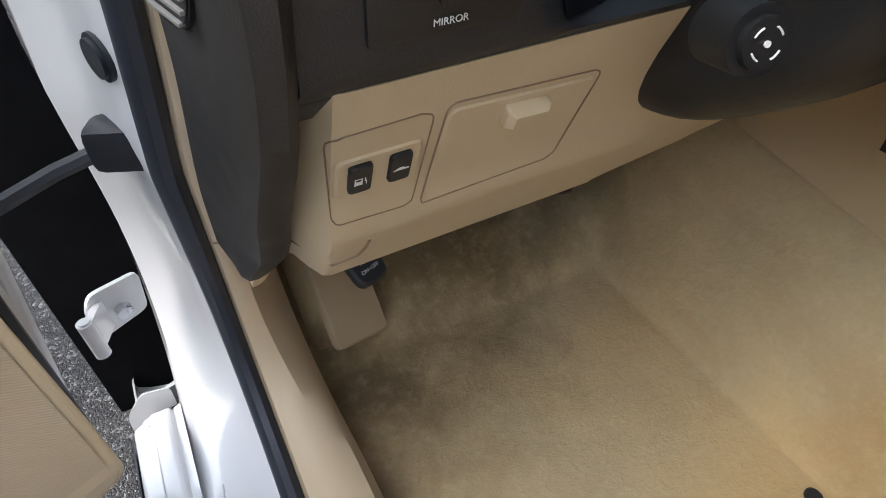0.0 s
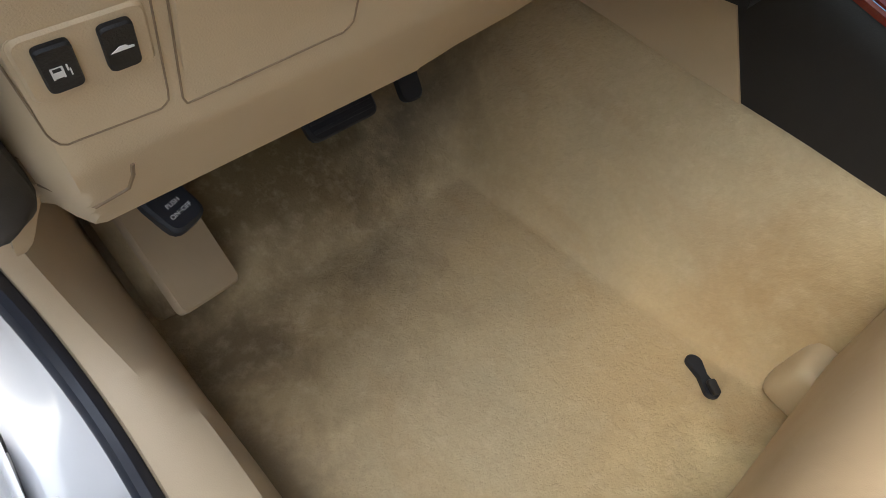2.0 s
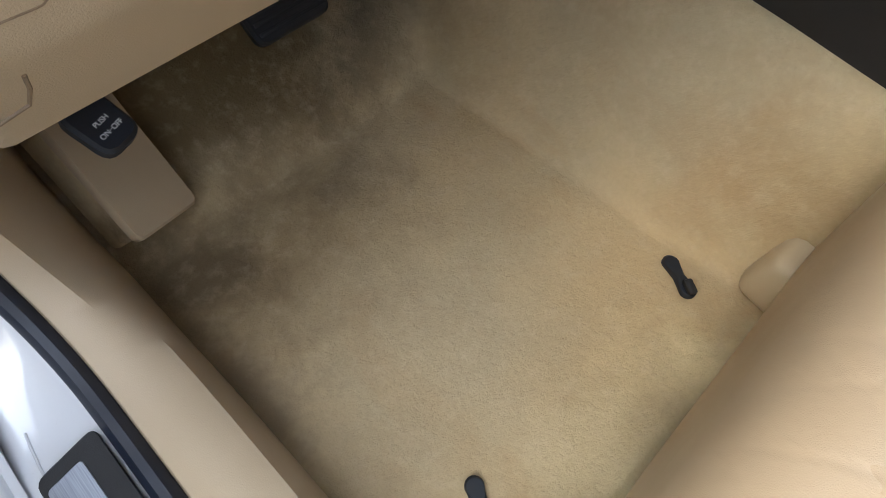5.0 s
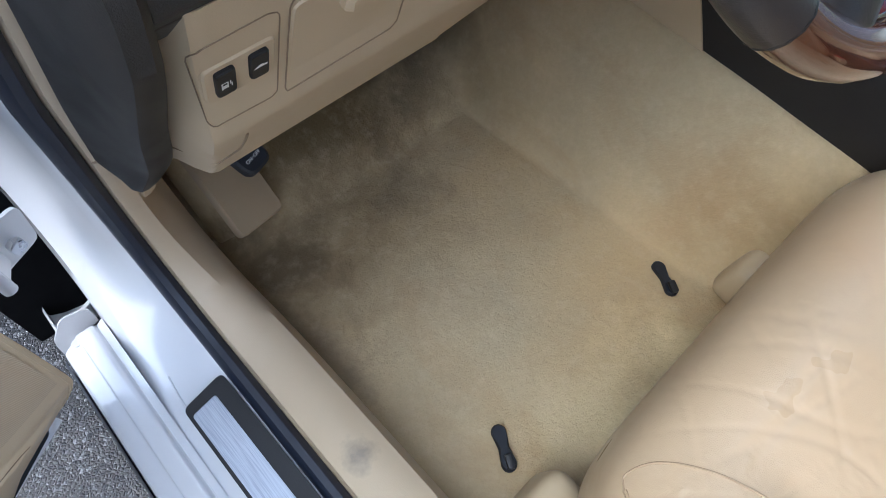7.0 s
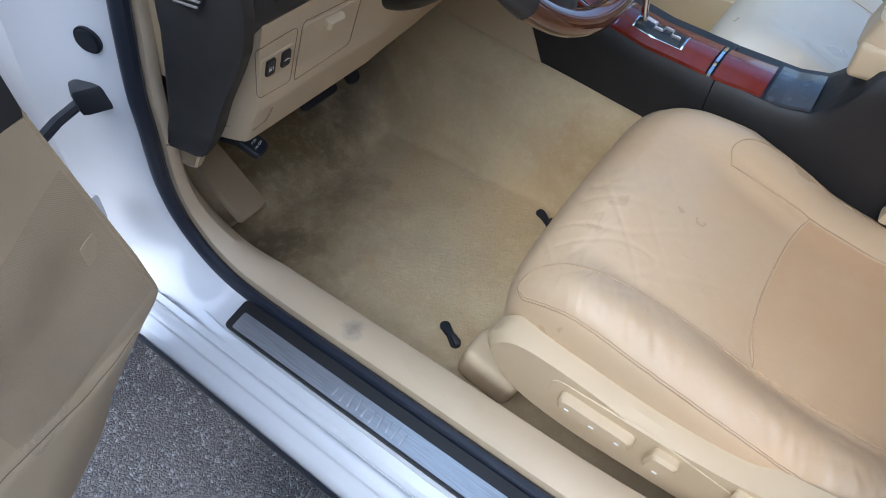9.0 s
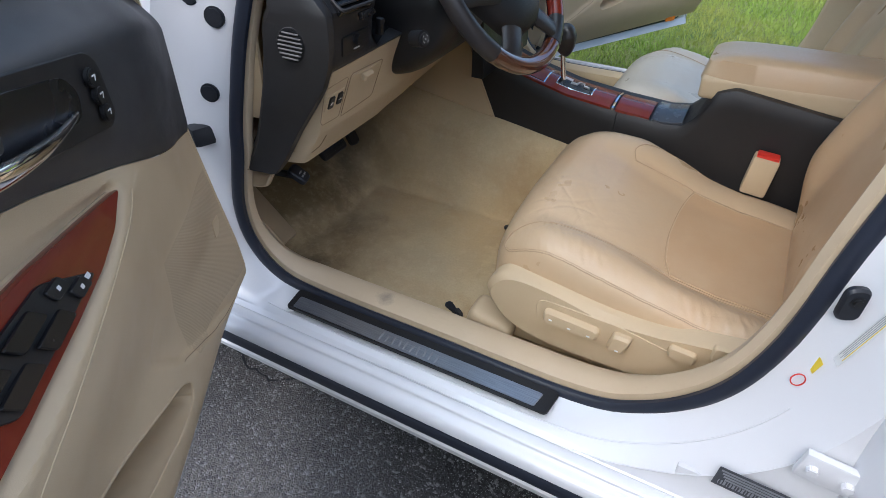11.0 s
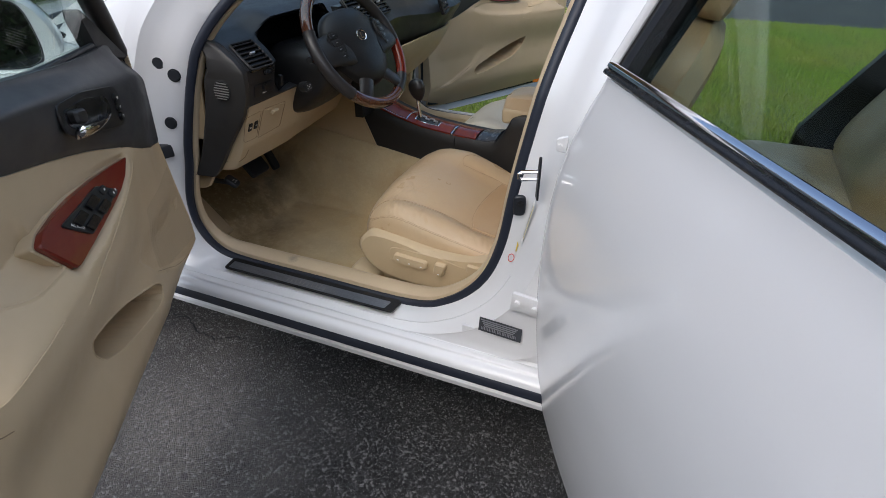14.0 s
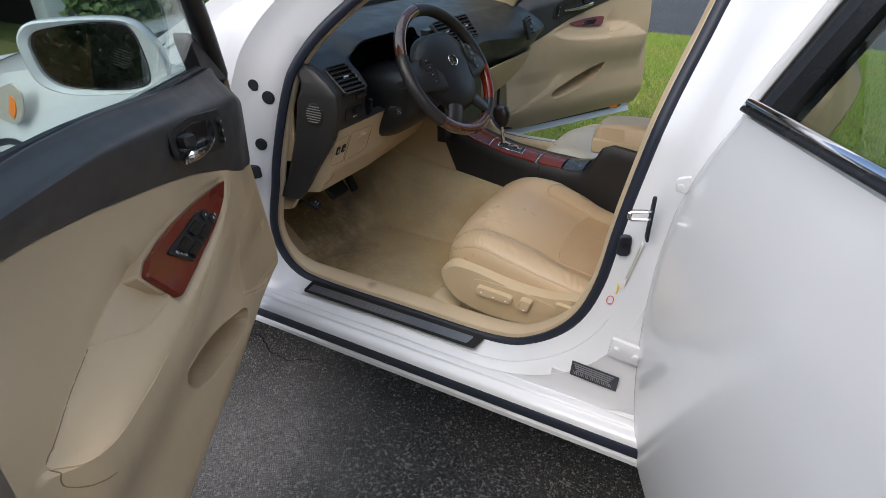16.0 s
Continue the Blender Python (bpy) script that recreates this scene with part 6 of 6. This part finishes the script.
for z in (0.46, 0.285):
    hg = part("hinge", slab(rounded([(-0.030, 0.026), (0.020, 0.030), (0.030, 0.010), (0.026, -0.026), (-0.024, -0.022)], 0.009), 0.007, basis((-0.826, 0.205, z), (-0.92, -0.38, 0.0), (0, 0, 1)), 0.002), WHITE, car, "white painted front door hinge")
    part("leaf", slab(rounded([(-0.022, 0.018), (0.018, 0.020), (0.022, -0.016), (-0.020, -0.018)], 0.008), 0.010, basis((-0.842, 0.186, z), (-0.35, -0.94, 0.0), (0, 0, 1)), 0.003), WHITE, hg)
    part("knuckle", disc(0.0075, 0.050, pose(-0.852, 0.172, z), 16, 0.002), WHITE, hg)
    part("bolt", disc(0.009, 0.010, basis((-0.822, 0.196, z), (1, 0.3, 0), (0, 0, 1)), 6, 0.001), STEEL, hg, "zinc hinge bolt")
hinge = part("hinge", box(0.012, 0.07, 0.045, pose(-0.824, -0.905, 0.487, 6, 0, 0), 0.004), WHITE, car, "white painted rear door hinge")
upper_hinge = part("hinge", slab(rounded([(-0.012, 0.010), (0.012, 0.018), (0.010, -0.016), (-0.010, -0.014)], 0.006), 0.006, basis((-0.824, -0.944, 0.869), (0.10, -0.995, 0.0), (0, 0, 1)), 0.002), WHITE, car, "white painted rear door hinge")
part("bolt", disc(0.0055, 0.010, pose(-0.828, -0.942, 0.866, 0, 90, 0), 6, 0.001), WHITE, upper_hinge, "painted hinge bolt")
for dy, dz in ((0.02, 0.006), (-0.02, -0.006)):
    part("bolt", disc(0.0075, 0.012, pose(-0.832, -0.905 + dy, 0.487 + dz * 0.5, 0, 90, 0), 6, 0.001), WHITE, hinge, "painted hinge bolt")
strap = thing("door_check", "black door check strap between pillar and door", "door check")
part("bracket", box(0.050, 0.034, 0.038, pose(-0.756, 0.160, 0.656, 0, 0, -24), 0.009), RUBBER, strap)
part("arm", tube([(-0.77, 0.166, 0.652), (-0.81, 0.166, 0.643), (-0.90, 0.140, 0.625)], 0.007, 8), RUBBER, strap)

# stickers on the rear pillar
stick = thing("warning_sticker", "white and yellow warning sticker on the rear pillar", "sticker")
sm = basis((-0.7665, -0.8785, 0.660), (-0.083, -0.21, 0.97), (0.88, 0.40, 0.17)) @ Matrix.Diagonal((1, 0.55, 1, 1))
part("sticker_sheet", slab([(-0.055, -0.011), (0.055, -0.011), (0.055, 0.011), (-0.055, 0.011)], 0.0006, sm, 0.0001), CREAM, stick)
for k in range(5):
    part("print_row", box(0.090 - 0.012 * (k % 2), 0.0016, 0.0003, sm @ pose(0.0, -0.008 + 0.004 * k, 0.0008), 0), SILVER if k else YELLOW, stick, "grey printed bar")
part("yellow_field", slab([(-0.011, -0.006), (0.011, -0.006), (0.011, 0.006), (-0.011, 0.006)], 0.0006, basis((-0.7515, -0.8535, 0.584), (-0.083, -0.21, 0.97), (0.88, 0.40, 0.17)), 0.0001), YELLOW, stick, "yellow printed field")
part("red_ring", tube([basis((-0.757, -0.843, 0.555), (0.2, 0.9, 0.3), (0, -0.3, 0.95)) @ Vector((0.0070 * math.cos(a), 0.0105 * math.sin(a), 0.001)) for a in (2 * math.pi * k / 20 for k in range(20))], 0.0009, 6, True), RED, stick, "red prohibition ring")

# ---- surroundings ----
rng = random.Random(4)
crack_line = [(-0.72 - 0.055 * math.exp(-(((k - 17) / 7) ** 2)) + rng.uniform(-0.009, 0.009), lerp(0.40, 0.05, k / 26), 0.0012) for k in range(27)]
crack_wide = [0.001 + 0.003 * rng.random() for _ in crack_line]
tagged(part("driveway_crack", loft([[(x - w, y, z), (x, y + rng.uniform(-0.003, 0.003), z), (x + w, y, z)] for (x, y, z), w in zip(crack_line, crack_wide)]), RUBBER), "dark crack in the asphalt driveway", "crack", kind="structure")
lawn = tagged(part("lawn", sheet(lambda u, v: (lerp(1.35, 5.9, u), lerp(-14, 14, v), 0.025), 4, 8, 0.04), SOIL), "patchy green lawn beside the driveway", "lawn", kind="structure")


def extrude_x(profile, x0, x1):
    return loft([[(x, y, z) for y, z in profile] for x in (x0, x1)], closed=True, capped=True)


def blades(count, x0, x1, y0, y1, h0, h1, seed):
    rng = random.Random(seed)
    verts, faces = [], []
    for _ in range(count):
        x, y = rng.uniform(x0, x1), rng.uniform(y0, y1)
        a, h, w = rng.uniform(0, 6.28), rng.uniform(h0, h1), rng.uniform(0.002, 0.005)
        lx, ly = rng.uniform(-0.018, 0.018), rng.uniform(-0.018, 0.018)
        i = len(verts)
        verts += [(x - w * math.cos(a), y - w * math.sin(a), 0.024), (x + w * math.cos(a), y + w * math.sin(a), 0.024), (x + lx, y + ly, 0.024 + h)]
        faces.append((i, i + 1, i + 2))
    me = bpy.data.meshes.new("grass")
    me.from_pydata(verts, [], faces)
    me.materials.append(GRASS)
    return new("grass", me)


tagged(blades(230000, 1.36, 5.9, -4.5, 4.5, 0.012, 0.040, 5), "short green grass with yellow patches", "grass", kind="stuff")
house = thing("house", "grey blue sided house with an open garage beyond the car", "house")
for x0, x1, z0, z1 in ((2.62, 9.0, 0.0, 3.1), (-9.0, -3.2, 0.0, 3.1), (-3.2, 2.62, 2.15, 3.1)):
    w = part("wall", box(x1 - x0, 0.2, z1 - z0, pose((x0 + x1) / 2, 6.6, (z0 + z1) / 2), 0.01), SIDING, house, "grey blue house wall")
    k, z = 0, z0 + 0.01
    while z < z1 - 0.05:
        part("siding_board", extrude_x([(6.50, z), (6.476, z + 0.004), (6.492, z + 0.125), (6.50, z + 0.128)], x0, x1), SIDING, w)
        z += 0.128
for x in (2.40, -3.2):
    part("corner_post", box(0.24, 0.27, 2.15, pose(x, 6.58, 1.075), 0.012), POST, house, "white garage door post")
part("garage_wall", box(6.2, 0.1, 2.6, pose(-0.3, 11.5, 1.3), 0.01), GREY, house, "dark garage back wall")
for x in (-3.4, 2.75):
    part("garage_wall", box(0.1, 5.0, 2.6, pose(x, 9.1, 1.3), 0.01), GREY, house, "dark garage side wall")
part("garage_ceiling", box(6.2, 5.0, 0.1, pose(-0.3, 9.1, 2.55), 0.01), GREY, house, "dark garage ceiling")
part("roof", sheet(lambda u, v: (lerp(-9.2, 9.2, u), lerp(6.0, 10.0, v), lerp(3.0, 5.2, v)), 20, 8, 0.12), SHINGLE, house, "grey shingle roof")


def hedge(centre, size, count, seed):
    rng = random.Random(seed)
    verts, faces = [], []
    for _ in range(count):
        while True:
            p = Vector((rng.uniform(-1, 1), rng.uniform(-1, 1), rng.uniform(-1, 1)))
            if 0.5 < p.length < 1.0 + 0.25 * noise.noise(p * 3):
                break
        p = Vector((p.x * size[0], p.y * size[1], p.z * size[2])) + Vector(centre)
        a = Vector((rng.uniform(-1, 1), rng.uniform(-1, 1), rng.uniform(-0.6, 1))).normalized() * 0.085
        b = a.orthogonal().normalized() * 0.036
        i = len(verts)
        verts += [p, p + a * 0.5 + b, p + a, p + a * 0.5 - b]
        faces.append((i, i + 1, i + 2, i + 3))
    me = bpy.data.meshes.new("hedge")
    me.from_pydata(verts, [], faces)
    me.materials.append(LEAVES)
    return tagged(new("hedge", me), "dark green leafy hedge in front of the house", "hedge", kind="stuff")


hedge((-4.9, -3.4, 1.2), (1.3, 3.6, 1.7), 60000, 12)
hedge((4.0, 5.0, 0.55), (2.3, 0.75, 0.75), 26000, 3)


def grove(name, centre, size, count, leaf, seed):
    """A far row of trees, as leaf clumps."""
    rng = random.Random(seed)
    verts, faces = [], []
    for _ in range(count):
        p = Vector((rng.uniform(-1, 1), rng.uniform(-1, 1), rng.uniform(-1, 1)))
        lift = 0.75 + 0.25 * noise.noise(Vector((p.x * 5, p.y * 2, 7.0)))
        p = Vector((p.x * size[0], p.y * size[1], (p.z * 0.5 + 0.5) * size[2] * lift)) + Vector(centre)
        a = Vector((rng.uniform(-1, 1), rng.uniform(-1, 1), rng.uniform(-1, 1))).normalized() * leaf
        b = a.orthogonal().normalized() * leaf * 0.45
        i = len(verts)
        verts += [p, p + a * 0.5 + b, p + a, p + a * 0.5 - b]
        faces.append((i, i + 1, i + 2, i + 3))
    me = bpy.data.meshes.new(name)
    me.from_pydata(verts, [], faces)
    me.materials.append(LEAVES)
    return tagged(new(name, me), "dense green trees behind the driveway", "trees", kind="stuff")


grove("trees", (-9.0, -11.0, 0.0), (12.0, 2.0, 6.5), 40000, 0.24, 8)
